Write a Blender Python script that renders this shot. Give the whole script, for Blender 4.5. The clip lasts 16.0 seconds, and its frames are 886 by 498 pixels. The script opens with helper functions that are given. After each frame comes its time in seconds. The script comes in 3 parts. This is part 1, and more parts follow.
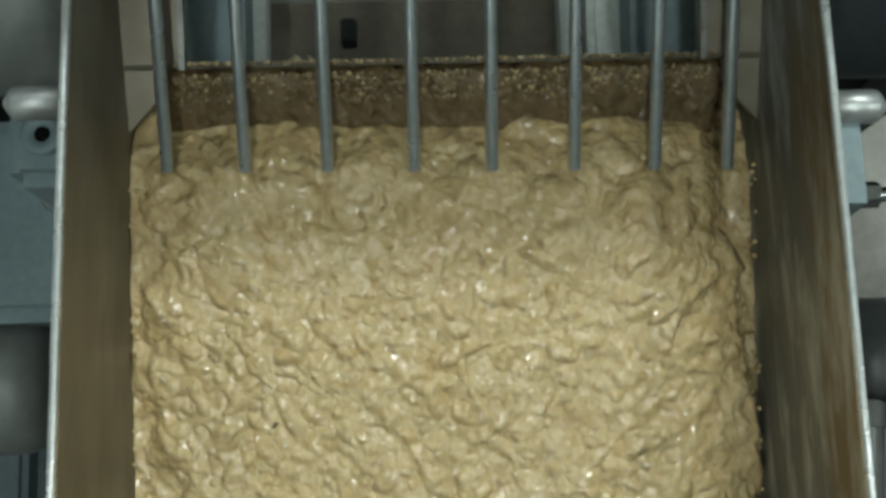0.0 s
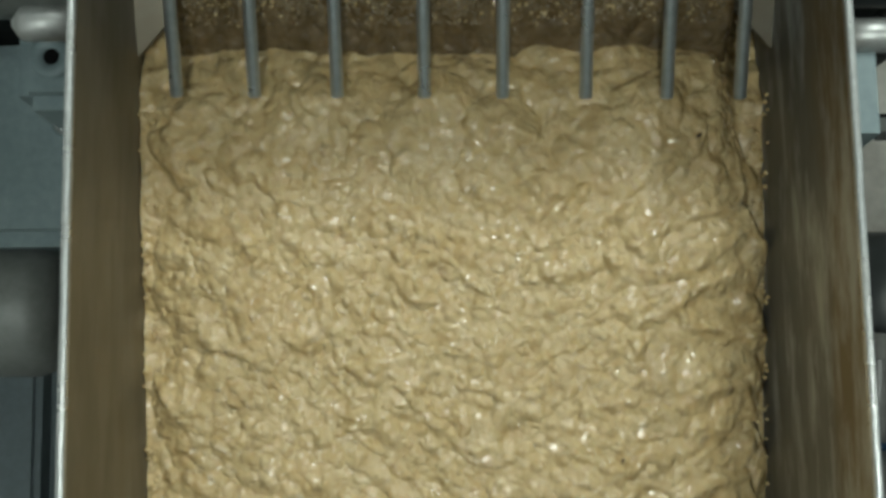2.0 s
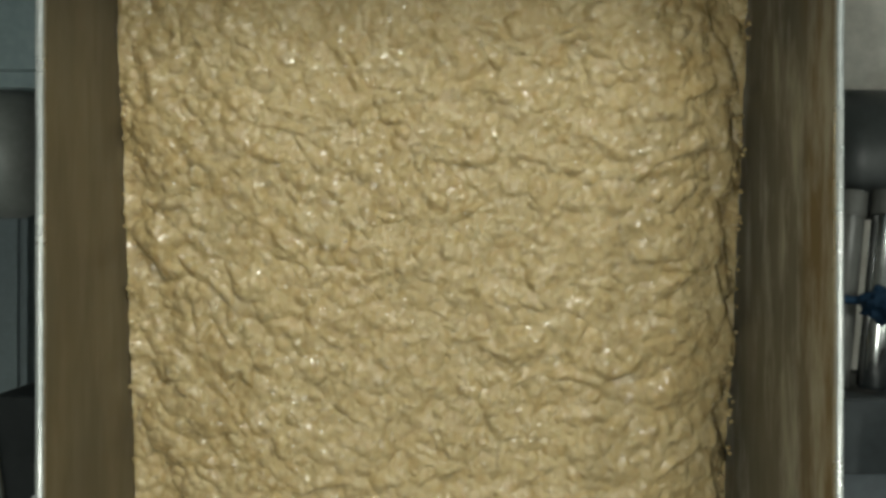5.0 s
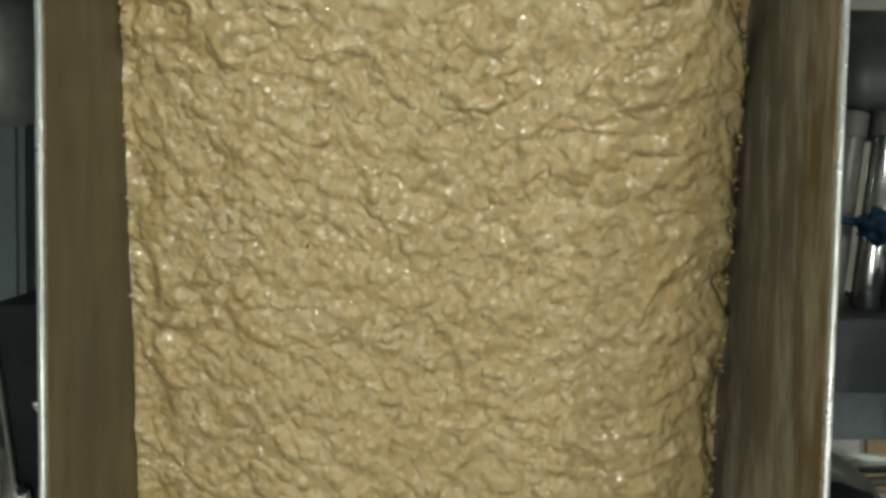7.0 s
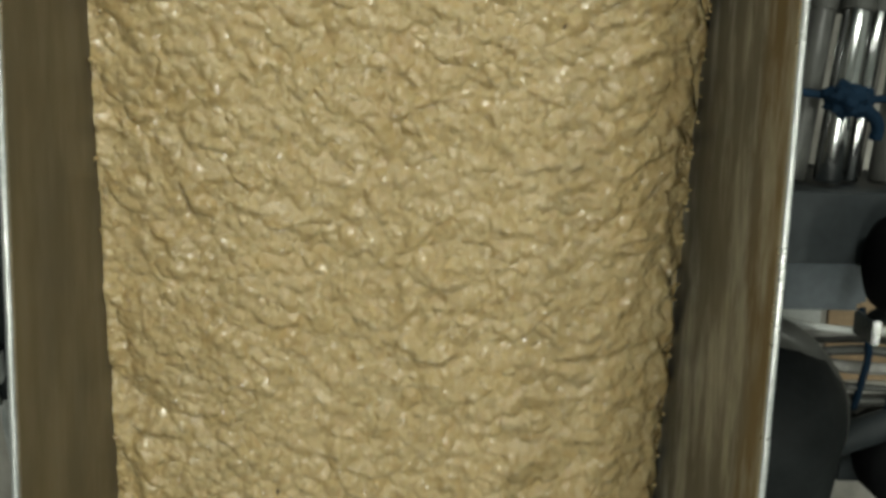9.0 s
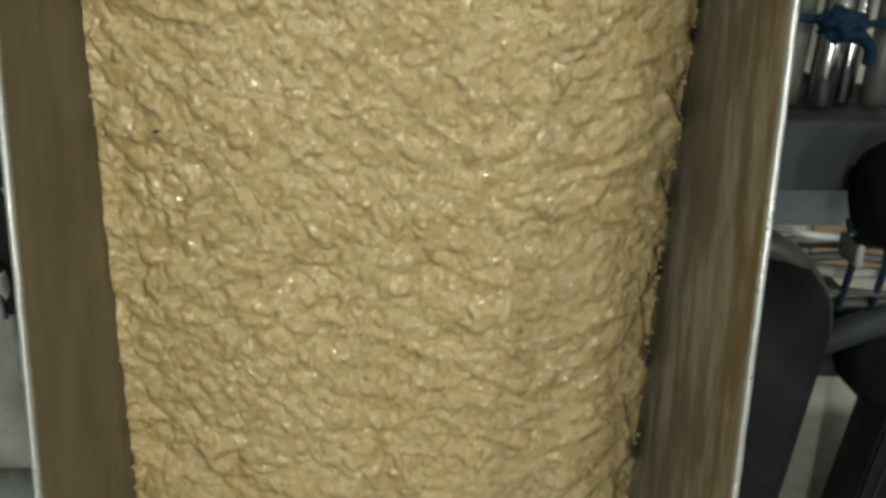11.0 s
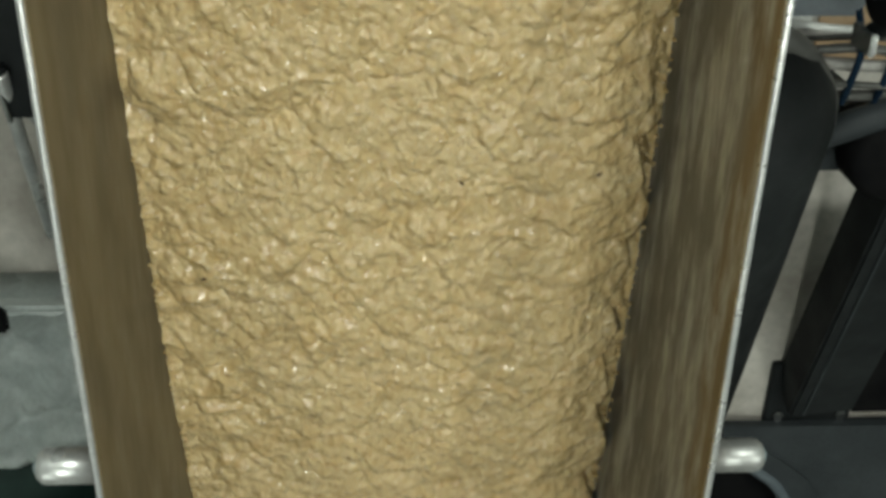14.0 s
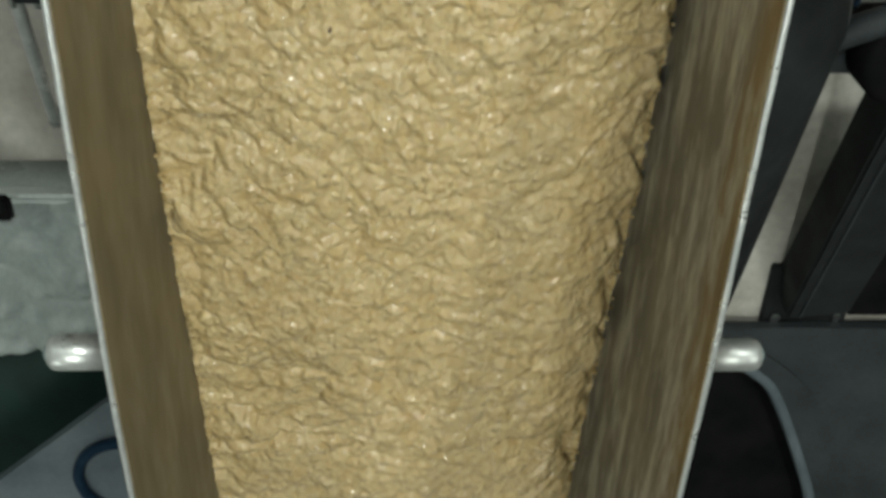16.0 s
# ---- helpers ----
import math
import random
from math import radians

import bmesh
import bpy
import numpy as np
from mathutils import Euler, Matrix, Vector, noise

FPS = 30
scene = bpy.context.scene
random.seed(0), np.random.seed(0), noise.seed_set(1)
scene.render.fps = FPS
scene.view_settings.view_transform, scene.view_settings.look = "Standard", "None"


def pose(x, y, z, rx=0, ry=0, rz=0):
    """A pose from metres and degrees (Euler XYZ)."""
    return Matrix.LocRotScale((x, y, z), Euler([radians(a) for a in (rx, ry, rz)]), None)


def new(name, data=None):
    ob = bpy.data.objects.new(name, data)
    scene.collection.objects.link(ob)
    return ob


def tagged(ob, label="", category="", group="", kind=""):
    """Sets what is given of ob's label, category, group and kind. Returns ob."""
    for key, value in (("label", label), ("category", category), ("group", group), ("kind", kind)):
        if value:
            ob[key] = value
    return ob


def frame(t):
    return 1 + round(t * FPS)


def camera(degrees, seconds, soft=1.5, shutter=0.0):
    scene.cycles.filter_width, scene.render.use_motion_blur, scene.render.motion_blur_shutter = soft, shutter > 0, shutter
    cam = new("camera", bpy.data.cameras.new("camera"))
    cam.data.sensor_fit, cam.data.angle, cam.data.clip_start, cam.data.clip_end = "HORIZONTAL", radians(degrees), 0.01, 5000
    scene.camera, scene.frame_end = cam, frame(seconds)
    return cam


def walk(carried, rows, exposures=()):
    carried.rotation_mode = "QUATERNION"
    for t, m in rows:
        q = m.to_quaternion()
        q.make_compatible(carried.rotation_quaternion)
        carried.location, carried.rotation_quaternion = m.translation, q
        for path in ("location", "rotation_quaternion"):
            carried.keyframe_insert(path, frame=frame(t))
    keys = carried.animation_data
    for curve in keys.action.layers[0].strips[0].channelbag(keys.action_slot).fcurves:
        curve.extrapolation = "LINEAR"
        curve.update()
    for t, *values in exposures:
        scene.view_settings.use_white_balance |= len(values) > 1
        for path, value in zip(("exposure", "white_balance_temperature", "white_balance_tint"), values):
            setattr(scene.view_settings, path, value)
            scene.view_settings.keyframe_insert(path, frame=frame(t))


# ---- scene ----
cam = camera(43.50, 16.0, soft=3.5, shutter=0.5)
PATH = [
    (0.0, pose(-0.035, 0.000, 2.206, 10.13, -1.11, -1.68)),
    (0.5, pose(-0.032, -0.003, 2.204, 9.54, -0.89, -1.32)),
    (1.0, pose(-0.030, -0.006, 2.205, 8.62, -0.74, -1.11)),
    (1.5, pose(-0.031, -0.008, 2.205, 7.82, -0.63, -1.01)),
    (2.0, pose(-0.031, -0.010, 2.205, 6.86, -0.55, -0.95)),
    (2.5, pose(-0.025, -0.010, 2.206, 6.03, -0.52, -0.35)),
    (3.0, pose(-0.023, -0.015, 2.210, 5.17, -0.73, -0.20)),
    (5.5, pose(-0.017, -0.034, 2.211, -1.26, -1.08, 0.33)),
    (6.0, pose(-0.018, -0.035, 2.212, -2.23, -1.01, 0.64)),
    (6.5, pose(-0.017, -0.037, 2.213, -3.00, -1.12, 0.77)),
    (7.0, pose(-0.021, -0.039, 2.214, -4.15, -1.26, 0.98)),
    (7.5, pose(-0.017, -0.041, 2.216, -5.82, -1.43, 0.92)),
    (8.0, pose(-0.005, -0.040, 2.226, -7.99, -1.46, 1.42)),
    (8.5, pose(0.000, -0.045, 2.228, -9.59, -1.66, 1.87)),
    (9.0, pose(-0.004, -0.044, 2.223, -10.73, -2.15, 1.81)),
    (11.5, pose(-0.016, 0.072, 2.223, -20.44, -2.98, 1.17)),
    (12.0, pose(-0.025, 0.085, 2.222, -22.42, -3.32, 0.85)),
    (12.5, pose(-0.028, 0.092, 2.224, -24.16, -3.18, 1.06)),
    (13.0, pose(-0.032, 0.073, 2.227, -25.65, -3.42, 0.86)),
    (13.5, pose(-0.037, 0.054, 2.228, -26.91, -3.47, 0.95)),
    (14.0, pose(-0.039, 0.038, 2.232, -28.20, -3.51, 1.09)),
    (14.5, pose(-0.042, 0.029, 2.236, -29.51, -3.45, 1.29)),
    (15.0, pose(-0.048, 0.023, 2.238, -30.91, -3.30, 1.30)),
    (15.5, pose(-0.051, 0.026, 2.238, -31.93, -3.18, 1.50)),
    (16.0, pose(-0.047, 0.040, 2.235, -33.60, -2.95, 2.04)),
]
walk(cam, PATH, exposures=((0.0, 0.20, 5800, 5), (3.0, 0.06, 6150, 8), (5.5, -0.05, 6350, 9), (9.0, 0.0, 6450, 9), (11.5, 0.13, 6400, 10), (14.5, 0.37, 6250, 9), (16.0, 0.42, 6200, 9)))
RIM = 1.25            # height of the trough's rim over the floor
HALF = 0.35           # half the trough's outer width
WALL = 0.007          # sheet thickness
BACK, FRONT = 0.406, -1.75
SLOPE = 0.147         # fall of the paste towards the outlet


def level(y):
    """Height of the paste's surface."""
    return RIM - 0.244 + SLOPE * y


def surface(y):
    """The same, with the hollow below the back lip where the paste wells up."""
    q = max(0.0, min(1.0, (y - 0.275) / 0.12))
    return level(y) - 0.036 * q * q * (3 - 2 * q)


def taper(y):
    """The side sheets draw in a little towards the outlet."""
    return 1 - 0.032 * max(0.0, (-0.8 - y) / 0.55)


def edge_drop(x, y):
    """How far the paste hangs back along the east wall, more towards the outlet."""
    return float(np.interp(x, (0.18, 0.31), (0.0, 1.0)) * np.interp(y, (-1.2, -0.2, 0.3), (0.020, 0.012, 0.0)))


# ---------------------------------------------------------------- light
world = bpy.data.worlds.new("hall_air")
world.use_nodes = True
world.node_tree.nodes["Background"].inputs["Color"].default_value = (0.75, 0.85, 0.9, 1)
world.node_tree.nodes["Background"].inputs["Strength"].default_value = 0.05
scene.world = world
scene.view_settings.exposure = 0.0


def lamp(x, y, z, sx, sy, power, colour=(0.97, 1.0, 0.88), rx=0, ry=0):
    data = bpy.data.lights.new("unseen_light", "AREA")
    data.shape, data.size, data.size_y, data.energy, data.color = "RECTANGLE", sx, sy, power, colour
    ob = new("unseen_light", data)
    ob.matrix_basis = pose(x, y, z, rx, ry, 0)
    return ob


# First lamp follows the rod shadows; the others are unseen fills added for brightness.
LAMPS = [(1.0, 3.0, 4.8, 0.90, 0.40, 112), (-0.28, -0.9, 4.8, 0.20, 1.25, 30), (2.6, -0.6, 4.8, 0.20, 1.25, 26), (-2.4, -3.4, 4.8, 0.20, 1.25, 10), (-2.2, 3.0, 4.8, 0.20, 1.25, 14)]
for x, y, z, sx, sy, power in LAMPS:
    lamp(x, y, z, sx, sy, power)


# ---------------------------------------------------------------- materials
def material(name, colour, rough=0.5, metal=0.0):
    m = bpy.data.materials.new(name)
    m.use_nodes = True
    b = m.node_tree.nodes["Principled BSDF"]
    b.inputs["Base Color"].default_value = (*colour, 1)
    b.inputs["Roughness"].default_value = rough
    b.inputs["Metallic"].default_value = metal
    return m


def node(m, kind, **values):
    n = m.node_tree.nodes.new(kind)
    for key, value in values.items():
        n.inputs[key.replace("_", " ")].default_value = value
    return n


def link(m, a, out, b, socket):
    m.node_tree.links.new(a.outputs[out], b.inputs[socket])


def spots(m, vector, scale, detail=4.0, rough=0.55, stretch=None):
    """A noise on the given coordinates."""
    n = node(m, "ShaderNodeTexNoise", Scale=scale, Detail=detail, Roughness=rough)
    if stretch:
        mp = m.node_tree.nodes.new("ShaderNodeMapping")
        mp.inputs["Scale"].default_value = stretch
        m.node_tree.links.new(vector, mp.inputs["Vector"])
        vector = mp.outputs["Vector"]
    m.node_tree.links.new(vector, n.inputs["Vector"])
    return n


def ramp(m, source, stops):
    r = m.node_tree.nodes.new("ShaderNodeValToRGB")
    els = r.color_ramp.elements
    while len(els) < len(stops):
        els.new(0.5)
    for e, (p, c) in zip(els, stops):
        e.position, e.color = p, (*c, 1)
    m.node_tree.links.new(source, r.inputs["Fac"])
    return r


def mix(m, fac, a, b, kind="MIX"):
    x = m.node_tree.nodes.new("ShaderNodeMix")
    x.data_type, x.blend_type = "RGBA", kind
    if isinstance(fac, float):
        x.inputs["Factor"].default_value = fac
    else:
        m.node_tree.links.new(fac, x.inputs["Factor"])
    for value, socket in ((a, x.inputs[6]), (b, x.inputs[7])):
        if isinstance(value, tuple):
            socket.default_value = (*value, 1)
        else:
            m.node_tree.links.new(value, socket)
    return x.outputs[2]


def worn(name, dark, light, rough=(0.35, 0.6), metal=0.0, scale=6.0, stretch=None, bump=0.1, fine=90.0, both=True):
    """Paint, metal or stone with stains at two scales and a fine relief."""
    m = material(name, light, rough[0], metal)
    b = m.node_tree.nodes["Principled BSDF"]
    co = m.node_tree.nodes.new("ShaderNodeTexCoord").outputs["Object"]
    big, small = spots(m, co, scale, 5, 0.6, stretch), spots(m, co, fine, 3, 0.6, stretch)
    c1 = ramp(m, big.outputs["Fac"], ((0.32, dark), (0.68, light)))
    c2 = ramp(m, small.outputs["Fac"], ((0.3, (0.78, 0.78, 0.78)), (0.7, (1.1, 1.1, 1.1))))
    m.node_tree.links.new(mix(m, 0.6, c1.outputs["Color"], c2.outputs["Color"], "MULTIPLY"), b.inputs["Base Color"])
    r = ramp(m, big.outputs["Fac"], ((0.3, (rough[1],) * 3), (0.7, (rough[0],) * 3)))
    link(m, r, "Color", b, "Roughness")
    bp = node(m, "ShaderNodeBump", Strength=bump, Distance=0.003)
    link(m, small, "Fac", bp, "Height")
    link(m, bp, "Normal", b, "Normal")
    return m


def paste_material(name, tint=(1.0, 1.0, 1.0)):
    m = material(name, (0.6, 0.45, 0.24), 0.3)
    b = m.node_tree.nodes["Principled BSDF"]
    tc = m.node_tree.nodes.new("ShaderNodeTexCoord")
    info = m.node_tree.nodes.new("ShaderNodeObjectInfo")
    shift = node(m, "ShaderNodeVectorMath")
    shift.operation = "MULTIPLY_ADD"
    link(m, info, "Random", shift, 0)
    shift.inputs[1].default_value = (31.0, 17.0, 53.0)
    link(m, tc, "Object", shift, 2)
    co = shift.outputs["Vector"]
    broad, grain, fine = spots(m, co, 11, 3), spots(m, co, 48, 2, 0.5), spots(m, co, 125, 1, 0.5)
    fleck = spots(m, co, 42, 2, 0.5)
    bent = node(m, "ShaderNodeVectorMath")
    bent.operation = "MULTIPLY_ADD"
    link(m, spots(m, co, 55, 1, 0.5), "Color", bent, 0)
    bent.inputs[1].default_value = (0.012, 0.012, 0.012)
    m.node_tree.links.new(co, bent.inputs[2])
    cells = node(m, "ShaderNodeTexVoronoi", Scale=78.0, Randomness=1.0)
    cells.feature = "SMOOTH_F1"
    cells.inputs["Smoothness"].default_value = 0.35
    link(m, bent, "Vector", cells, "Vector")
    t = lambda r, g, bl: (r * tint[0], g * tint[1], bl * tint[2])
    c1 = ramp(m, broad.outputs["Fac"], ((0.3, t(0.575, 0.425, 0.205)), (0.5, t(0.60, 0.460, 0.236)), (0.72, t(0.62, 0.485, 0.265))))
    c2 = ramp(m, grain.outputs["Fac"], ((0.28, (0.93, 0.89, 0.83)), (0.5, (1.0, 1.0, 1.0)), (0.72, (1.05, 1.06, 1.08))))
    base = mix(m, 0.8, c1.outputs["Color"], c2.outputs["Color"], "MULTIPLY")
    # Colour darkens along the cell edges: crease shade put into the paste.
    c4 = ramp(m, cells.outputs["Distance"], ((0.25, (1.03, 1.03, 1.03)), (0.75, (0.90, 0.85, 0.76))))
    base = mix(m, 0.7, base, c4.outputs["Color"], "MULTIPLY")
    c3 = ramp(m, fleck.outputs["Fac"], ((0.70, (0.0, 0.0, 0.0)), (0.80, (0.4, 0.4, 0.4))))
    base = mix(m, c3.outputs["Color"], base, t(0.44, 0.30, 0.15))
    m.node_tree.links.new(base, b.inputs["Base Color"])
    r = ramp(m, fine.outputs["Fac"], ((0.35, (0.12,) * 3), (0.65, (0.28,) * 3)))
    link(m, r, "Color", b, "Roughness")
    b.inputs["Specular IOR Level"].default_value = 0.35
    b.inputs["Coat Weight"].default_value = 0.85
    b.inputs["Coat Roughness"].default_value = 0.14
    b.inputs["Coat IOR"].default_value = 1.7
    b.inputs["Subsurface Weight"].default_value = 0.3
    b.inputs["Subsurface Radius"].default_value = (1.0, 0.8, 0.6)
    b.inputs["Subsurface Scale"].default_value = 0.006
    granule = node(m, "ShaderNodeBump", Strength=0.62, Distance=0.009)
    granule.invert = True
    bp1 = node(m, "ShaderNodeBump", Strength=0.46, Distance=0.014)
    bp2 = node(m, "ShaderNodeBump", Strength=0.18, Distance=0.003)
    link(m, cells, "Distance", granule, "Height")
    link(m, grain, "Fac", bp1, "Height")
    link(m, fine, "Fac", bp2, "Height")
    link(m, granule, "Normal", bp1, "Normal")
    link(m, bp1, "Normal", bp2, "Normal")
    link(m, bp2, "Normal", b, "Normal")
    skin = spots(m, co, 82, 1, 0.4)
    wet = node(m, "ShaderNodeBump", Strength=1.0, Distance=0.0105)
    link(m, skin, "Fac", wet, "Height")
    link(m, wet, "Normal", b, "Coat Normal")
    return m


def trough_steel(name, film=0.5, light=(0.132, 0.128, 0.116), dark=(0.162, 0.158, 0.145)):
    """Dull stainless sheet: a dried brown tide mark below the rim, pale wiped streaks under it."""
    m = material(name, (0.15, 0.15, 0.14), 0.42, 0.6)
    b = m.node_tree.nodes["Principled BSDF"]
    co = m.node_tree.nodes.new("ShaderNodeTexCoord").outputs["Object"]
    brush = spots(m, co, 26, 4, 0.6, (1, 0.5, 9))
    stain = spots(m, co, 5, 5, 0.6, (1, 0.9, 2.4))
    wipe = spots(m, co, 8, 6, 0.66, (1, 0.8, 3.4))
    base = ramp(m, brush.outputs["Fac"], ((0.3, light), (0.7, dark))).outputs["Color"]
    cut = m.node_tree.nodes.new("ShaderNodeSeparateXYZ")
    m.node_tree.links.new(co, cut.inputs[0])
    high = node(m, "ShaderNodeMath")
    high.operation = "MULTIPLY_ADD"
    link(m, stain, "Fac", high, 0)
    high.inputs[1].default_value = 0.22
    link(m, cut, "Z", high, 2)
    span = node(m, "ShaderNodeMapRange")
    span.inputs["From Min"].default_value, span.inputs["From Max"].default_value = RIM + 0.015, RIM + 0.075
    link(m, high, "Value", span, "Value")
    s = ramp(m, span.outputs["Result"], ((0.0, (0, 0, 0)), (1.0, (film, film, film)))).outputs["Color"]
    base = mix(m, s, base, (0.20, 0.142, 0.068))
    w = ramp(m, wipe.outputs["Fac"], ((0.46, (0, 0, 0)), (0.66, (film * 0.95,) * 3))).outputs["Color"]
    base = mix(m, w, base, (0.46, 0.47, 0.455))
    m.node_tree.links.new(base, b.inputs["Base Color"])
    r = ramp(m, stain.outputs["Fac"], ((0.4, (0.38,) * 3), (0.62, (0.56,) * 3)))
    link(m, r, "Color", b, "Roughness")
    bp = node(m, "ShaderNodeBump", Strength=0.06, Distance=0.001)
    link(m, brush, "Fac", bp, "Height")
    link(m, bp, "Normal", b, "Normal")
    return m


PASTE = paste_material("paste")
# CRUST is tinted down for the shade below the back lip.
CRUST = paste_material("shade_toned_paste", (0.50, 0.46, 0.43))
DRIED = paste_material("dried_paste", (0.50, 0.50, 0.56))
STEEL_L = trough_steel("trough_steel_clean", 0.10, (0.168, 0.146, 0.106), (0.173, 0.151, 0.110))
STEEL_R = trough_steel("trough_steel_filmed", 0.85)
EDGE = worn("cut_steel_edge", (0.52, 0.54, 0.54), (0.78, 0.79, 0.78), (0.22, 0.45), 0.7, 14, None, 0.1, 160)
STEEL = worn("polished_steel", (0.46, 0.47, 0.47), (0.66, 0.67, 0.67), (0.12, 0.24), 1.0, 9, None, 0.05, 120)
ROD = worn("rod_steel", (0.36, 0.40, 0.41), (0.52, 0.56, 0.57), (0.25, 0.4), 0.75, 14, (1, 1, 0.3), 0.05, 150)
SATIN = worn("satin_steel", (0.42, 0.43, 0.42), (0.58, 0.59, 0.58), (0.34, 0.48), 0.75, 12, None, 0.05, 140)
DULL = worn("dull_blue_grey_paint", (0.075, 0.095, 0.11), (0.13, 0.155, 0.175), (0.4, 0.6), 0.0, 5)
PAINT = worn("grey_blue_paint", (0.17, 0.225, 0.24), (0.25, 0.315, 0.33), (0.35, 0.55), 0.0, 5)
HOSE = worn("dark_hose_rubber", (0.05, 0.05, 0.046), (0.10, 0.10, 0.092), (0.3, 0.5), 0.0, 14)
PALE = worn("pale_grey_paint", (0.42, 0.47, 0.46), (0.58, 0.62, 0.60), (0.4, 0.6), 0.0, 5)
MOTOR = worn("dark_grey_enamel", (0.17, 0.18, 0.17), (0.25, 0.262, 0.248), (0.38, 0.55), 0.1, 8)
SLATE = worn("blue_grey_enamel", (0.10, 0.13, 0.145), (0.16, 0.20, 0.215), (0.35, 0.55), 0.0, 4)
SOOT = worn("charcoal_enamel", (0.04, 0.045, 0.045), (0.07, 0.076, 0.076), (0.3, 0.5), 0.0, 7)
BLACK = worn("black_painted_steel", (0.010, 0.012, 0.013), (0.020, 0.023, 0.024), (0.55, 0.75), 0.0, 7)
RUBBER = worn("black_rubber", (0.004, 0.004, 0.005), (0.009, 0.009, 0.009), (0.7, 0.9), 0.0, 9)
GREY = worn("slate_grey_paint", (0.026, 0.031, 0.034), (0.045, 0.052, 0.056), (0.4, 0.6), 0.0, 6)
CABLE = worn("grey_cable_sheath", (0.30, 0.29, 0.27), (0.50, 0.49, 0.46), (0.4, 0.6), 0.0, 12)
BLUE = worn("blue_cloth", (0.004, 0.015, 0.032), (0.008, 0.028, 0.058), (0.7, 0.9), 0.0, 20, None, 0.6, 200)
PLASTIC = worn("white_plastic_film", (0.50, 0.56, 0.55), (0.72, 0.77, 0.75), (0.2, 0.4), 0.0, 5)
CARD = worn("brown_cardboard", (0.38, 0.26, 0.15), (0.52, 0.37, 0.23), (0.7, 0.85), 0.0, 8)
# GREEN is taken near black to carry the shadow lying over the outlet mat.
GREEN = worn("shaded_green_rubber", (0.004, 0.020, 0.016), (0.008, 0.034, 0.027), (0.5, 0.7), 0.0, 6)
TILE = worn("floor_concrete", (0.26, 0.235, 0.20), (0.58, 0.56, 0.51), (0.35, 0.6), 0.0, 2.6, None, 0.2, 45)
WALLP = worn("hall_wall", (0.42, 0.45, 0.44), (0.56, 0.58, 0.56), (0.5, 0.7), 0.0, 1.5)
SHADED_SHEET = worn("shade_brown_sheet", (0.13, 0.11, 0.08), (0.22, 0.19, 0.145), (0.4, 0.6), 0.1, 9)
WHITE = worn("white_enamel", (0.60, 0.62, 0.60), (0.78, 0.79, 0.76), (0.3, 0.5), 0.0, 4)
for matt, gloss in ((BLACK, 0.18), (RUBBER, 0.06), (GREY, 0.18), (BLUE, 0.18)):
    matt.node_tree.nodes["Principled BSDF"].inputs["Specular IOR Level"].default_value = gloss
GLOW = material("lamp_glow", (1, 1, 1))
GLOW.node_tree.nodes["Principled BSDF"].inputs["Emission Color"].default_value = (0.97, 1.0, 0.88, 1)
GLOW.node_tree.nodes["Principled BSDF"].inputs["Emission Strength"].default_value = 6.0


# ---------------------------------------------------------------- mesh helpers
def part(name, bm, mat, parent=None, label="", smooth=False):
    """Links a bmesh as one mesh object, under a thing or a part if one is given."""
    me = bpy.data.meshes.new(name)
    bmesh.ops.recalc_face_normals(bm, faces=bm.faces)
    if smooth:
        for f in bm.faces:
            f.smooth = True
    bm.to_mesh(me)
    bm.free()
    me.materials.append(mat)
    ob = new(name, me)
    if parent is not None:
        ob.parent = parent
    if label:
        tagged(ob, label)
    return ob


def empty(name, label, category, group="", kind="", m=None):
    ob = new(name)
    ob.empty_display_size = 0.05
    if m is not None:
        ob.matrix_basis = m
    return tagged(ob, label, category, group, kind)


def box(bm, x0, x1, y0, y1, z0, z1, bevel=0.0, m=None):
    """A box, its edges rounded by bevel; m turns and moves it."""
    vs = bmesh.ops.create_cube(bm, size=1)["verts"]
    for v in vs:
        v.co = Vector(((x0 + x1) / 2 + v.co.x * (x1 - x0), (y0 + y1) / 2 + v.co.y * (y1 - y0), (z0 + z1) / 2 + v.co.z * (z1 - z0)))
    if bevel:
        es = {e for v in vs for e in v.link_edges}
        made = bmesh.ops.bevel(bm, geom=list(es), offset=bevel, segments=2, affect="EDGES")
        vs = list({v for f in made["faces"] for v in f.verts} | {v for v in vs if v.is_valid})
    if m is not None:
        for v in vs:
            v.co = m @ v.co
    return bm


def along(a, b):
    """A frame at a whose z axis points to b, and the distance."""
    a, b = Vector(a), Vector(b)
    return Matrix.Translation(a) @ (b - a).to_track_quat("Z", "Y").to_matrix().to_4x4(), (b - a).length


def lathe(bm, profile, a, b, n=32):
    """A turned body from a towards b; profile: (distance, radius)."""
    m, _ = along(a, b)
    rings = []
    for d, r in profile:
        rings.append([bm.verts.new(m @ Vector((r * math.cos(2 * math.pi * k / n), r * math.sin(2 * math.pi * k / n), d))) for k in range(n)])
    for p, q in zip(rings, rings[1:]):
        for k in range(n):
            bm.faces.new((p[k], p[(k + 1) % n], q[(k + 1) % n], q[k]))
    bm.faces.new(rings[0][::-1])
    bm.faces.new(rings[-1])
    return bm


def rodbar(bm, a, b, r, n=20, round_end=0.25):
    """A round bar with softened ends."""
    d = (Vector(b) - Vector(a)).length
    e = r * round_end
    return lathe(bm, [(0, r - e), (e, r), (d - e, r), (d, r - e)], a, b, n)


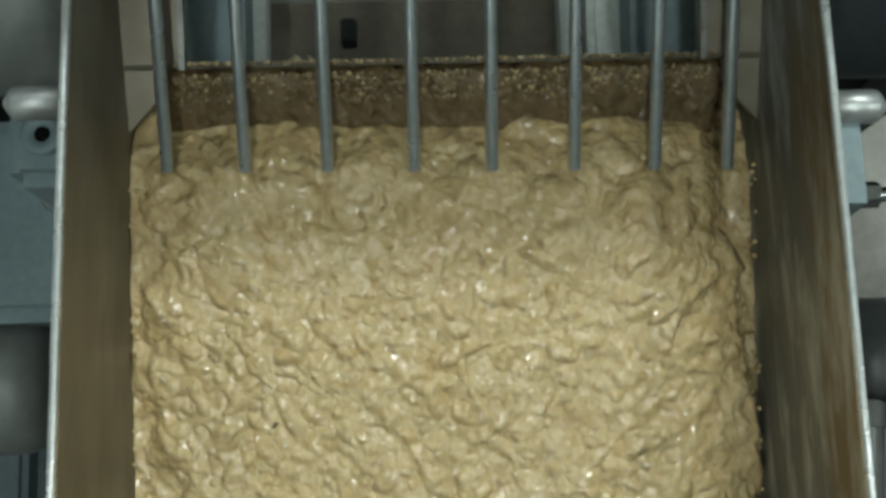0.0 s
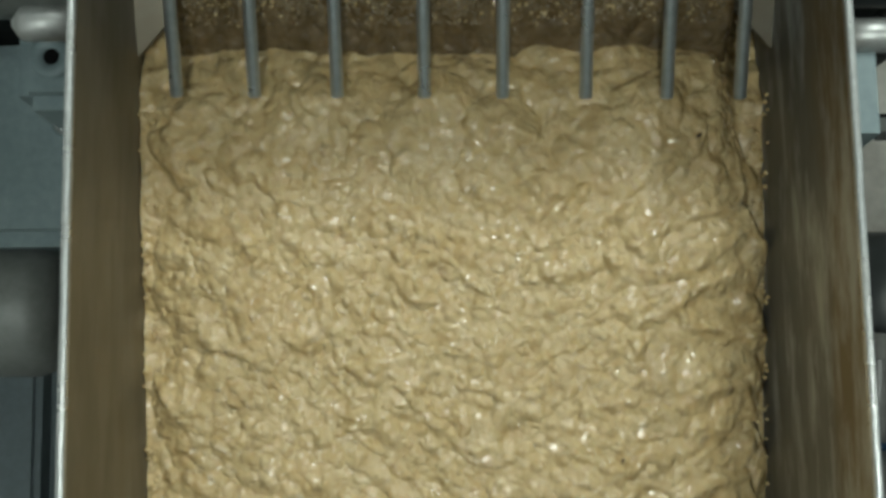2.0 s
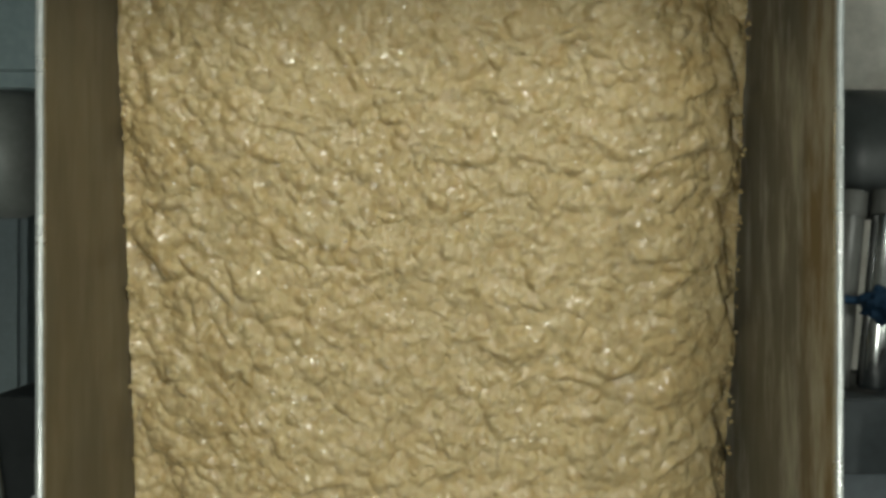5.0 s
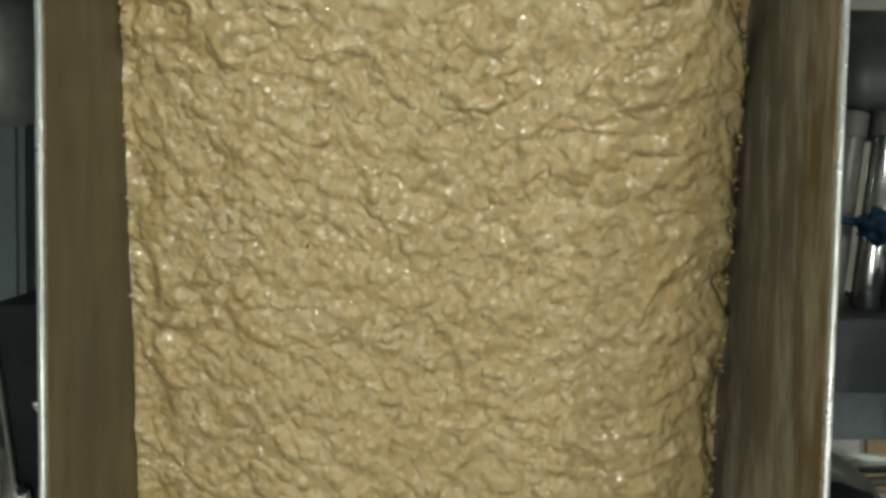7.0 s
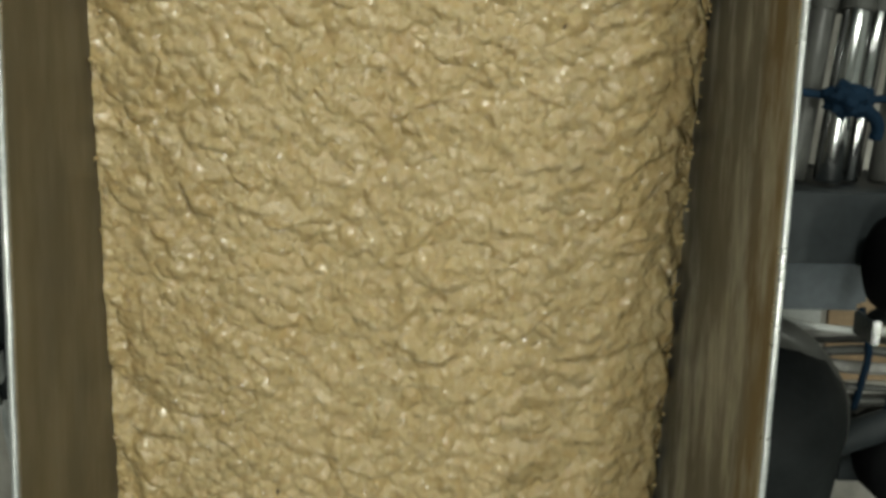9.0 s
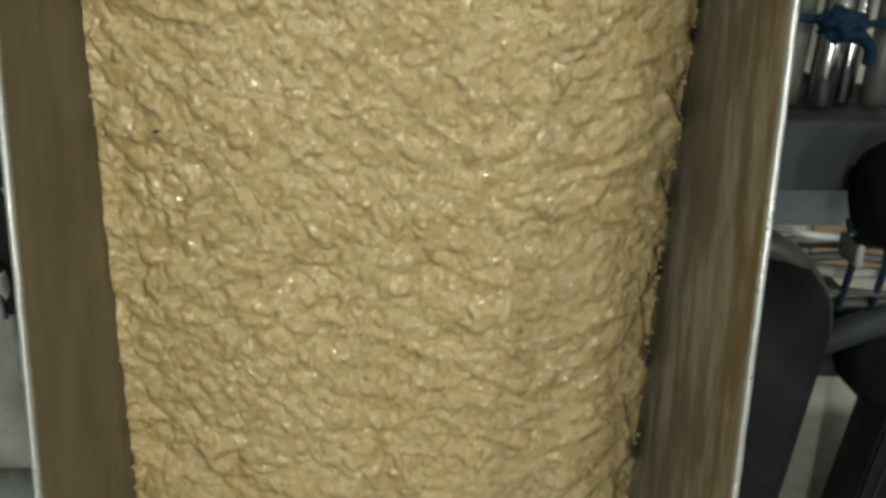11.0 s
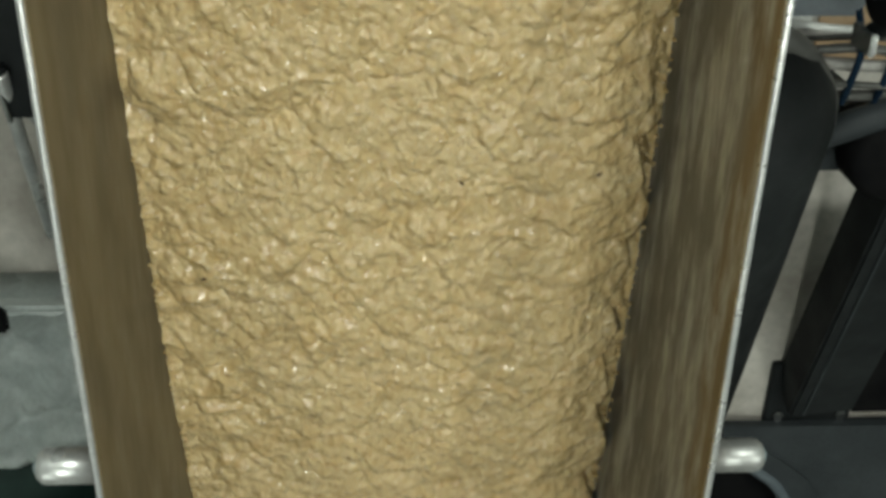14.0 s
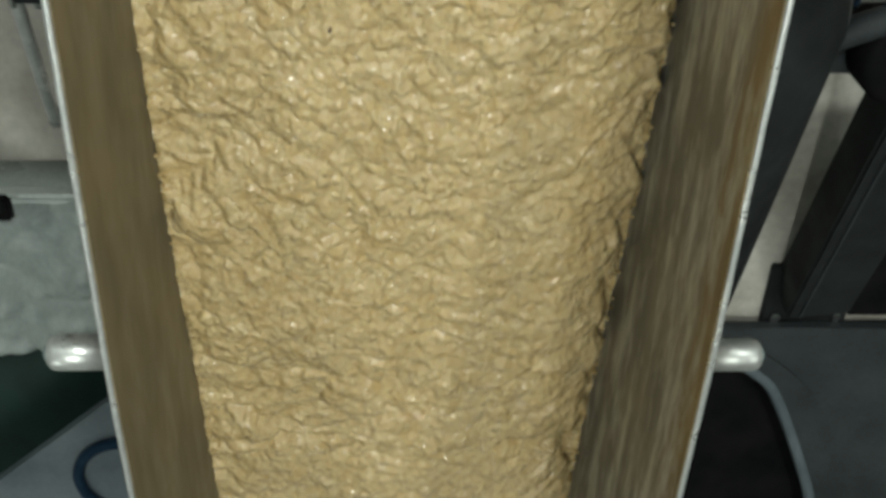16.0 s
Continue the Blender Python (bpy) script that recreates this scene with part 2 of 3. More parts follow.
def sweep(bm, points, r, n=12):
    """A tube through points, smoothed between them."""
    pts = [Vector(p) for p in points]
    fine = []
    for i in range(len(pts) - 1):
        p0, p1, p2, p3 = pts[max(i - 1, 0)], pts[i], pts[i + 1], pts[min(i + 2, len(pts) - 1)]
        for k in range(8):
            t = k / 8
            fine.append(0.5 * (2 * p1 + (p2 - p0) * t + (2 * p0 - 5 * p1 + 4 * p2 - p3) * t * t + (3 * p1 - p0 - 3 * p2 + p3) * t ** 3))
    fine.append(pts[-1])
    rings, up = [], Vector((0.13, 0.21, 0.97))
    for i, p in enumerate(fine):
        way = (fine[min(i + 1, len(fine) - 1)] - fine[max(i - 1, 0)]).normalized()
        s = way.cross(up).normalized()
        u = s.cross(way)
        rings.append([bm.verts.new(p + r * (math.cos(2 * math.pi * k / n) * s + math.sin(2 * math.pi * k / n) * u)) for k in range(n)])
    for p, q in zip(rings, rings[1:]):
        for k in range(n):
            bm.faces.new((p[k], p[(k + 1) % n], q[(k + 1) % n], q[k]))
    bm.faces.new(rings[0][::-1])
    bm.faces.new(rings[-1])
    return bm


def prism(bm, outline, axis, lo, hi):
    """An outline in the plane across an axis, pulled from lo to hi."""
    def place(p, d):
        return {"x": (d, p[0], p[1]), "y": (p[0], d, p[1]), "z": (p[0], p[1], d)}[axis]
    a = [bm.verts.new(place(p, lo)) for p in outline]
    b = [bm.verts.new(place(p, hi)) for p in outline]
    n = len(outline)
    bm.faces.new(a[::-1])
    bm.faces.new(b)
    for k in range(n):
        bm.faces.new((a[k], a[(k + 1) % n], b[(k + 1) % n], b[k]))
    return bm


def fresh():
    return bmesh.new()


# ---------------------------------------------------------------- hall
ROOM = (-4.0, 4.0, -5.0, 4.5, 4.98)
tagged(part("floor", box(fresh(), ROOM[0], ROOM[1], ROOM[2], ROOM[3], -0.2, 0.0), TILE), "worn grey-brown concrete factory floor", "floor", kind="structure")
for name, x0, x1, y0, y1 in (("wall_west", ROOM[0] - 0.2, ROOM[0], ROOM[2] - 0.2, ROOM[3] + 0.2), ("wall_east", ROOM[1], ROOM[1] + 0.2, ROOM[2] - 0.2, ROOM[3] + 0.2),
                             ("wall_north", ROOM[0], ROOM[1], ROOM[3], ROOM[3] + 0.2), ("wall_south", ROOM[0], ROOM[1], ROOM[2] - 0.2, ROOM[2])):
    tagged(part(name, box(fresh(), x0, x1, y0, y1, -0.2, ROOM[4]), WALLP), "plain pale grey painted hall wall", "wall", kind="structure")
tagged(part("ceiling", box(fresh(), ROOM[0] - 0.2, ROOM[1] + 0.2, ROOM[2] - 0.2, ROOM[3] + 0.2, ROOM[4], ROOM[4] + 0.15), WALLP), "plain pale hall ceiling", "ceiling", kind="structure")


# A fitting is added at every lamp, none of them in view.
def unseen_fitting(x, y, z, sx, sy):
    t = empty("unseen_fitting", "unseen white light fitting added under the hall ceiling", "lamp", "hall lights")
    part("housing", box(fresh(), x - sx / 2 - 0.04, x + sx / 2 + 0.04, y - sy / 2 - 0.04, y + sy / 2 + 0.04, z + 0.03, z + 0.09, 0.008), WHITE, t)
    for d in (-0.35, 0.35):
        part("hanger", rodbar(fresh(), (x + d * (sx > sy) * sx, y + d * (sy > sx) * sy, z + 0.09), (x + d * (sx > sy) * sx, y + d * (sy > sx) * sy, ROOM[4]), 0.006, 10), STEEL, t)
    part("diffuser", box(fresh(), x - sx / 2, x + sx / 2, y - sy / 2, y + sy / 2, z + 0.006, z + 0.03, 0.004), GLOW, t, "glowing white diffuser")


for x, y, z, sx, sy, _ in LAMPS:
    unseen_fitting(x, y, z, sx, sy)

# ---------------------------------------------------------------- trough
trough = empty("paste_trough", "stainless steel trough with bright worn rim, stained inside", "trough")
IN = HALF - WALL


def side_wall(sign, mat, lab):
    """A side sheet: its foot follows the floor of the trough."""
    bm = fresh()
    top = RIM - 0.004
    out = [(BACK + 0.25, top), (-0.8, top), (FRONT, top), (FRONT, level(FRONT) - 0.18), (-0.8, level(-0.8) - 0.18), (BACK + 0.25, level(BACK) - 0.18)]
    prism(bm, out, "x", min(sign * IN, sign * HALF), max(sign * IN, sign * HALF))
    for v in bm.verts:
        v.co.x *= taper(v.co.y)
    w = part("side_wall", bm, mat, trough, lab)
    bm = fresh()
    n = 90
    rows = []
    for k in range(n + 1):
        y = FRONT + (BACK + 0.25 - FRONT) * k / n
        dx = 0.0012 * noise.noise((y * 3, sign * 4, 0)) + 0.0005 * noise.noise((y * 25, sign * 4, 2))
        dz = 0.0006 * noise.noise((y * 30, 7, sign))
        x0, x1 = sign * (IN - 0.0005) * taper(y) + dx, sign * (HALF + 0.0015) * taper(y) + dx
        rows.append([bm.verts.new((x0, y, top - 0.001)), bm.verts.new((x0 + sign * 0.0018, y, RIM + dz)), bm.verts.new((x1 - sign * 0.0018, y, RIM + dz)), bm.verts.new((x1, y, top - 0.001))])
    for p, q in zip(rows, rows[1:]):
        for j in range(4):
            bm.faces.new((p[j], p[(j + 1) % 4], q[(j + 1) % 4], q[j]))
    bm.faces.new(rows[0])
    bm.faces.new(rows[-1][::-1])
    part("rim", bm, EDGE, w, "bright ground top edge", True)
    return w


side_wall(-1, STEEL_L, "brushed steel with thin brown film")
side_wall(1, STEEL_R, "brushed steel with brown stains and pale streaks")
prism_floor = [(BACK, level(BACK) - 0.18), (BACK, level(BACK) - 0.172), (FRONT, level(FRONT) - 0.172), (FRONT, level(FRONT) - 0.18)]
part("bottom", prism(fresh(), prism_floor, "x", 0.04 - IN, IN - 0.04), STEEL_L, trough)
part("end_wall", box(fresh(), -IN * taper(FRONT), IN * taper(FRONT), FRONT, FRONT + WALL, level(FRONT) - 0.17, level(FRONT) + 0.03), STEEL_L, trough)
LIP = RIM - 0.186
part("back_wall", box(fresh(), -IN, IN, BACK, BACK + WALL, level(BACK) - 0.17, LIP), STEEL_L, trough)
RISE = 0.42           # slope of the rods and of the slide plates under them
for sign in (-1, 1):
    # slide plates left and right of the back opening, leaning back under the rods
    bm = fresh()
    pts = [(sign * IN, 0.345), (sign * 0.278, BACK), (sign * 0.262, 0.80), (sign * IN, 0.80)]
    top = [bm.verts.new((x, y, LIP - 0.028 + RISE * (y - 0.345))) for x, y in pts]
    low = [bm.verts.new((x, y, LIP - 0.036 + RISE * (y - 0.345))) for x, y in pts]
    bm.faces.new(top)
    bm.faces.new(low[::-1])
    for k in range(4):
        bm.faces.new((top[k], top[(k + 1) % 4], low[(k + 1) % 4], low[k]))
    part("slide_plate", bm, STEEL_L, trough, "dull steel plate beside the back opening")
    a, b = Vector((sign * 0.279, BACK, LIP - 0.002)), Vector((sign * 0.263, 0.80, LIP - 0.002 + RISE * (0.80 - BACK)))
    m, d = along(a, b)
    part("flange", box(fresh(), -0.003, 0.003, -0.012, 0.012, 0, d, 0.001, m), STEEL_R, trough)


def lifting_pin(sign, y, length, r):
    """A turned pin with a rounded nose, welded to the side sheet through a collar."""
    z = RIM - 0.06
    a, b = (sign * (HALF + 0.0005), y, z), (sign * (HALF + length), y, z)
    p = part("lifting_pin", lathe(fresh(), [(0, r), (length - r * 0.55, r), (length - r * 0.3, r * 0.93), (length - r * 0.1, r * 0.72), (length, r * 0.45)], a, b, 36), EDGE if sign < 0 and y < 0 else SATIN, trough, "polished steel pin with rounded nose", True)
    part("collar", lathe(fresh(), [(0, r * 1.2), (0.004, r * 1.2), (0.006, r * 1.02)], a, b, 36), EDGE, p)
    part("nose_plug", lathe(fresh(), [(length - 0.003, r * 0.5), (length + 0.002, r * 0.42), (length + 0.004, r * 0.2)], a, b, 24), PAINT if y < 0 else EDGE, p, "", True)


lifting_pin(-1, 0.331, 0.066, 0.0165)
lifting_pin(1, 0.309, 0.064, 0.0165)
lifting_pin(-1, -0.80, 0.08, 0.0215)
lifting_pin(1, -0.808, 0.078, 0.0205)

# ---------------------------------------------------------------- comb of rods
comb = empty("rod_comb", "row of sloping steel rods dipping into paste", "comb")
for x in (-0.295, -0.2135, -0.1265, -0.0346, 0.048, 0.1358, 0.2215, 0.299):
    y = 0.293 - 0.017 * (x + 0.295)
    z = level(y) + 0.012
    r = part("rod", rodbar(fresh(), (x, y, z), (x * 1.005, y + 0.52, z + 0.52 * RISE), 0.0068, 20), ROD, comb, "", True)
    part("clamp", box(fresh(), x - 0.016, x + 0.016, y + 0.47, y + 0.50, z + 0.47 * RISE - 0.012, z + 0.47 * RISE + 0.03, 0.003), STEEL, r)
part("crossbar", box(fresh(), -0.46, 0.46, 0.79, 0.83, RIM - 0.005, RIM + 0.045, 0.004), STEEL, comb)
for sign in (-1, 1):
    part("upright", box(fresh(), sign * 0.42 - 0.03, sign * 0.42 + 0.03, 0.83, 0.89, 0.521, RIM + 0.045, 0.004), STEEL, comb)

# unseen hood added over the back of the trough to cast shade on it
hood = empty("shade_hood", "unseen grey-blue sheet hood added to shade the back opening", "hood")
part("top_sheet", box(fresh(), -0.95, 0.95, 0.708, 1.70, RIM + 0.42, RIM + 0.45, 0.006), PAINT, hood)
part("front_skirt", box(fresh(), -0.95, 0.95, 0.685, 0.705, RIM + 0.38, RIM + 0.45, 0.004), PAINT, hood)
for sign in (-1, 1):
    part("side_post", box(fresh(), sign * 0.94 - 0.02, sign * 0.94 + 0.02, 0.95, 0.99, 0.0, RIM + 0.418, 0.004), PAINT, hood)

# ---------------------------------------------------------------- machine under and beside the trough
machine = empty("carrying_stand", "grey-blue painted steel machine frame carrying the trough", "machine")
for sign in (-1, 1):
    # long carrying rails under the trough, their upper face on the slope of its bottom
    out = [(BACK + 0.2, level(BACK + 0.2) - 0.187), (FRONT, level(FRONT) - 0.187), (FRONT, level(FRONT) - 0.26), (BACK + 0.2, level(BACK + 0.2) - 0.26)]
    part("rail", prism(fresh(), out, "x", min(sign * 0.24, sign * 0.33), max(sign * 0.24, sign * 0.33)), PAINT, machine)
    for y in (0.45, -1.62):
        part("leg", box(fresh(), sign * 0.285 - 0.035, sign * 0.285 + 0.035, y - 0.035, y + 0.035, 0.012, level(y) - 0.262, 0.005), PAINT, machine)
        part("foot_plate", box(fresh(), sign * 0.285 - 0.07, sign * 0.285 + 0.07, y - 0.07, y + 0.07, 0.0, 0.012, 0.003), PAINT, machine)
for y in (0.45, -1.62):
    part("cross_beam", box(fresh(), -0.25, 0.25, y - 0.03, y + 0.03, 0.30, 0.36, 0.004), PAINT, machine)

# side cover west: a vertical painted sheet with a lug, standing off the trough
cover = empty("side_cover", "grey-blue painted sheet cover with lug and bolts", "cover", "side covers")
part("body", box(fresh(), -0.72, -0.365, 0.168, 0.43, RIM - 0.52, RIM - 0.42, 0.02), PAINT, cover)
lug = part("lug", box(fresh(), -0.472, -0.372, 0.287, 0.40, RIM - 0.419, RIM - 0.20, 0.016), PAINT, cover)
eye = part("eye", lathe(fresh(), [(0, 0.024), (0.004, 0.024), (0.007, 0.020), (0.007, 0.010), (0.002, 0.009)], (-0.431, 0.341, RIM - 0.201), (-0.431, 0.341, RIM), 28), PAINT, lug, "", True)
part("bore", lathe(fresh(), [(0, 0.0088), (0.001, 0.0088)], (-0.431, 0.341, RIM - 0.1985), (-0.431, 0.341, RIM), 20), RUBBER, eye, "dark open bore")
for x, y in ((-0.487, 0.317), (-0.455, 0.262)):
    part("bolt", lathe(fresh(), [(0, 0.014), (0.012, 0.014), (0.02, 0.009)], (x, y, RIM - 0.421), (x, y, RIM), 20), STEEL, cover, "", True)
part("post", box(fresh(), -0.62, -0.54, 0.22, 0.33, 0.0, RIM - 0.519, 0.006), PAINT, cover)

cover = empty("side_cover", "grey-blue painted narrow sheet cover beside pin", "cover", "side covers")
part("body", prism(fresh(), [(0.372, RIM - 0.06), (0.392, RIM - 0.06), (0.43, RIM - 0.34), (0.372, RIM - 0.34)], "y", 0.215, 0.30), PAINT, cover)
part("foot", box(fresh(), 0.372, 0.43, 0.22, 0.295, 0.0, RIM - 0.341, 0.004), PAINT, cover)
bar = part("clamp_bar", rodbar(fresh(), (0.40, 0.275, RIM - 0.30), (0.62, 0.275, RIM - 0.30), 0.009, 24), STEEL, cover, "polished steel bar", True)
part("nut", lathe(fresh(), [(0, 0.016), (0.02, 0.016)], (0.485, 0.275, RIM - 0.30), (0.6, 0.275, RIM - 0.30), 6), STEEL, bar)


def gear_motor(sign):
    """A drum motor lying across, with rounded inner cap, ribs, terminal box and pedestal."""
    t = empty("gear_motor", ("mid" if sign < 0 else "dark") + " grey enamelled drum motor with rounded cap", "motor", "drum motors")
    a, b = (sign * 0.505, 0.092, RIM - 0.50), (sign * 0.95, 0.092, RIM - 0.50)
    body = part("housing", lathe(fresh(), [(0, 0.045), (0.003, 0.062), (0.014, 0.079), (0.034, 0.086), (0.40, 0.086), (0.43, 0.07)], a, b, 48), MOTOR if sign < 0 else SOOT, t, "", True)
    for k in range(5):
        d = 0.16 + 0.05 * k
        part("rib", lathe(fresh(), [(d, 0.087), (d + 0.002, 0.092), (d + 0.008, 0.092), (d + 0.01, 0.087)], a, b, 48), MOTOR, body)
    part("shaft", lathe(fresh(), [(-0.07, 0.018), (0.002, 0.018)], a, b, 24), STEEL, t)
    part("terminal_box", box(fresh(), sign * 0.80 - 0.05, sign * 0.80 + 0.05, 0.04, 0.145, RIM - 0.42, RIM - 0.36, 0.008), MOTOR, t)
    part("pedestal", box(fresh(), sign * 0.72 - 0.09, sign * 0.72 + 0.09, 0.03, 0.155, 0.0, RIM - 0.57, 0.006), BLACK, t)


gear_motor(-1)
gear_motor(1)


def back_drum(sign):
    t = empty("back_drum", ("dull grey painted" if sign < 0 else "dull dark") + " steel drum behind the lifting pin", "drum", "back drums")
    a, b = (sign * 0.372, 0.50, RIM - 0.17), (sign * 0.80, 0.50, RIM - 0.17)
    part("shell", lathe(fresh(), [(0, 0.09), (0.012, 0.115), (0.03, 0.12), (0.39, 0.12), (0.41, 0.10)], a, b, 56), MOTOR if sign < 0 else GREY, t, "", True)
    part("stand", box(fresh(), sign * 0.60 - 0.05, sign * 0.60 + 0.05, 0.45, 0.55, 0.0, RIM - 0.27, 0.006), BLACK, t)


back_drum(-1)
back_drum(1)

# behind the opening: an open white tray on a stand, with a slotted rack over it
tray = empty("tray_table", "white enamelled open tray on a steel stand", "tray")
TZ = 0.42
# the recess shade is put into the colour of this sheet
part("floor_sheet", box(fresh(), -0.27, 0.21, 0.52, 1.20, TZ, TZ + 0.01), SHADED_SHEET, tray, "grey-brown tray bottom, darkened for shade")
for name, x0, x1, y0, y1 in (("side", -0.30, -0.27, 0.52, 1.20), ("side", 0.21, 0.24, 0.52, 1.20), ("front", -0.30, 0.24, 0.49, 0.52), ("back", -0.30, 0.24, 0.745, 0.77)):
    part(name, box(fresh(), x0, x1, y0, y1, TZ - 0.02, TZ + 0.07, 0.004), WHITE, tray)
for k in range(6):
    part("slot_bar", box(fresh(), -0.25 + k * 0.075, -0.19 + k * 0.075, 0.78, 0.93, TZ + 0.05, TZ + 0.066, 0.003), WHITE, tray)
for x in (-0.28, 0.22):
    for y in (0.55, 1.15):
        part("leg", box(fresh(), x - 0.015, x + 0.015, y - 0.015, y + 0.015, 0.0, TZ - 0.02), STEEL, tray)
part("pulley", lathe(fresh(), [(0, 0.022), (0.012, 0.03), (0.02, 0.03), (0.03, 0.022)], (-0.215, 0.60, TZ + 0.03), (0.0, 0.60, TZ + 0.03), 28), RUBBER, tray, "dark rubber roller")
part("stop_block", box(fresh(), -0.15, -0.125, 0.66, 0.70, TZ + 0.01, TZ + 0.05, 0.003), BLACK, tray)
for x0, x1, lab in ((-0.62, -0.31, "west"), (0.25, 0.60, "east")):
    t = empty("back_panel_cabinet", "white enamelled low cabinet behind the trough", "cabinet", "low cabinets")
    part("body", box(fresh(), x0, x1, 0.56, 1.25, 0.0, 0.52, 0.012), WHITE, t)
    part("door", box(fresh(), x0 + 0.02, x1 - 0.02, 0.548, 0.559, 0.05, 0.48, 0.004), WHITE, t)
    part("handle", rodbar(fresh(), ((x0 + x1) / 2, 0.53, 0.30), ((x0 + x1) / 2, 0.53, 0.42), 0.006), STEEL, t)

# ---------------------------------------------------------------- east side: pipes, box, cables, struts
PIPES = ((0.462, 0.37, 0.010), (0.495, 0.385, 0.016), (0.535, 0.375, 0.018), (0.572, 0.40, 0.012), (0.605, 0.38, 0.017), (0.648, 0.39, 0.016), (0.515, 0.43, 0.014), (0.59, 0.44, 0.014))
for k, (x, z, r) in enumerate(PIPES):
    t = empty("running_pipe", "stainless pipe running level in a close row", "pipe", "row of pipes")
    p = part("tube", rodbar(fresh(), (x - 0.008, -0.203, RIM - z), (x + 0.022, 0.04, RIM - z - 0.02), r, 24), STEEL if k % 3 != 1 else HOSE, t, "", True)
    part("sleeve", lathe(fresh(), [(0, r * 1.12), (0.03, r * 1.12)], (x + 0.018, 0.008, RIM - z - 0.0175), (x + 0.022, 0.04, RIM - z - 0.02), 24), HOSE, p)
for z in (-0.50, -0.56):
    t = empty("hose_nipple", "short polished steel hose nipple on side rail", "fitting", "hose nipples")
    yy = -0.055 if z == -0.50 else -0.16
    part("stub", rodbar(fresh(), (0.349, yy, RIM - 0.30), (0.43, yy, RIM - 0.30), 0.008, 20), STEEL, t, "", True)

cloth = fresh()
bmesh.ops.create_icosphere(cloth, subdivisions=4, radius=1)
for v in cloth.verts:
    n = noise.noise(v.co * 2.3) * 0.45 + noise.noise(v.co * 6) * 0.18
    v.co = Vector((v.co.x * 0.027, v.co.y * 0.02, v.co.z * 0.02)) * (1 + n) + Vector((0.535, -0.10, RIM - 0.352))
tie = empty("cloth_tie", "crumpled dark blue cloth tied round the pipes", "cloth")
part("knot", cloth, BLUE, tie, "", True)
part("band", sweep(fresh(), [(0.45, -0.088, RIM - 0.357), (0.50, -0.094, RIM - 0.363), (0.57, -0.098, RIM - 0.36), (0.665, -0.092, RIM - 0.37)], 0.005), BLUE, tie, "", True)
part("tail", sweep(fresh(), [(0.55, -0.105, RIM - 0.345), (0.572, -0.125, RIM - 0.35), (0.575, -0.145, RIM - 0.357)], 0.008), BLUE, tie, "", True)

ctrl = empty("junction_box", "slate grey steel junction box on a post", "box")
part("body", box(fresh(), 0.44, 0.68, -0.285, -0.208, RIM - 0.60, RIM - 0.30, 0.006), GREY, ctrl)
part("lid", box(fresh(), 0.436, 0.684, -0.289, -0.204, RIM - 0.30, RIM - 0.292, 0.002), GREY, ctrl)
part("side_tray", box(fresh(), 0.45, 0.64, -0.39, -0.286, RIM - 0.60, RIM - 0.47, 0.012), DULL, ctrl)
part("clasp", box(fresh(), 0.56, 0.575, -0.30, -0.286, RIM - 0.40, RIM - 0.34, 0.002), STEEL, ctrl)
part("post", box(fresh(), 0.60, 0.66, -0.275, -0.22, 0.0, RIM - 0.601, 0.004), BLACK, ctrl)

blackmotor = empty("black_motor", "matt black round motor with cable gland", "motor")
part("housing", lathe(fresh(), [(0, 0.03), (0.01, 0.05), (0.03, 0.062), (0.20, 0.066), (0.22, 0.05)], (0.53, -0.272, RIM - 0.228), (0.90, -0.30, RIM - 0.228), 40), RUBBER, blackmotor, "", True)
part("gland", rodbar(fresh(), (0.60, -0.325, RIM - 0.26), (0.585, -0.365, RIM - 0.33), 0.012), BLACK, blackmotor)
part("clip", box(fresh(), 0.572, 0.582, -0.39, -0.36, RIM - 0.36, RIM - 0.30, 0.002), STEEL, blackmotor)
part("stand", box(fresh(), 0.71, 0.77, -0.33, -0.27, 0.0, RIM - 0.285, 0.004), BLACK, blackmotor)

random.seed(4)
for k in range(9):
    t = empty("cable", "thick grey sheathed cable of a loose bundle", "cable", "cable bundle")
    y0 = -0.452 - 0.017 * k
    z0 = RIM - 0.70 - 0.018 * (k % 3)
    w = [random.uniform(-0.012, 0.012) for _ in range(4)]
    part("sheath", sweep(fresh(), [(0.42, y0 + 0.03, z0 - 0.05), (0.60, y0 + w[0], z0), (0.74, y0 + w[1] - 0.01, z0 + 0.01), (0.90, y0 + w[2], z0), (1.15, y0 + 0.06 + w[3], z0 - 0.12), (1.5, y0 + 0.1, 0.03 + 0.004 * k)], random.choice((0.006, 0.008, 0.010))), (HOSE, CABLE, HOSE)[k % 3] if k else WHITE, t, "", True)
for x in (0.735, 0.79):
    t = empty("cable_tie", "dark blue cloth strip round the cables", "tie", "cable ties")
    part("strip", sweep(fresh(), [(x, -0.44, RIM - 0.71), (x + 0.005, -0.50, RIM - 0.68), (x, -0.56, RIM - 0.685), (x + 0.012, -0.61, RIM - 0.73)], 0.006), BLUE, t, "", True)

hose = empty("curved_hose", "thick grey ribbed hose bent over the black drum", "hose")
HP = [(0.45, -0.44, RIM - 0.62), (0.565, -0.455, RIM - 0.60), (0.635, -0.51, RIM - 0.62), (0.685, -0.585, RIM - 0.66), (0.72, -0.68, RIM - 0.74)]
part("tube", sweep(fresh(), HP, 0.024, 20), HOSE, hose, "", True)
part("sleeve", rodbar(fresh(), (0.68, -0.69, RIM - 0.74), (0.84, -0.62, RIM - 0.72), 0.026, 24), GREY, hose, "grey rubber sleeve", True)

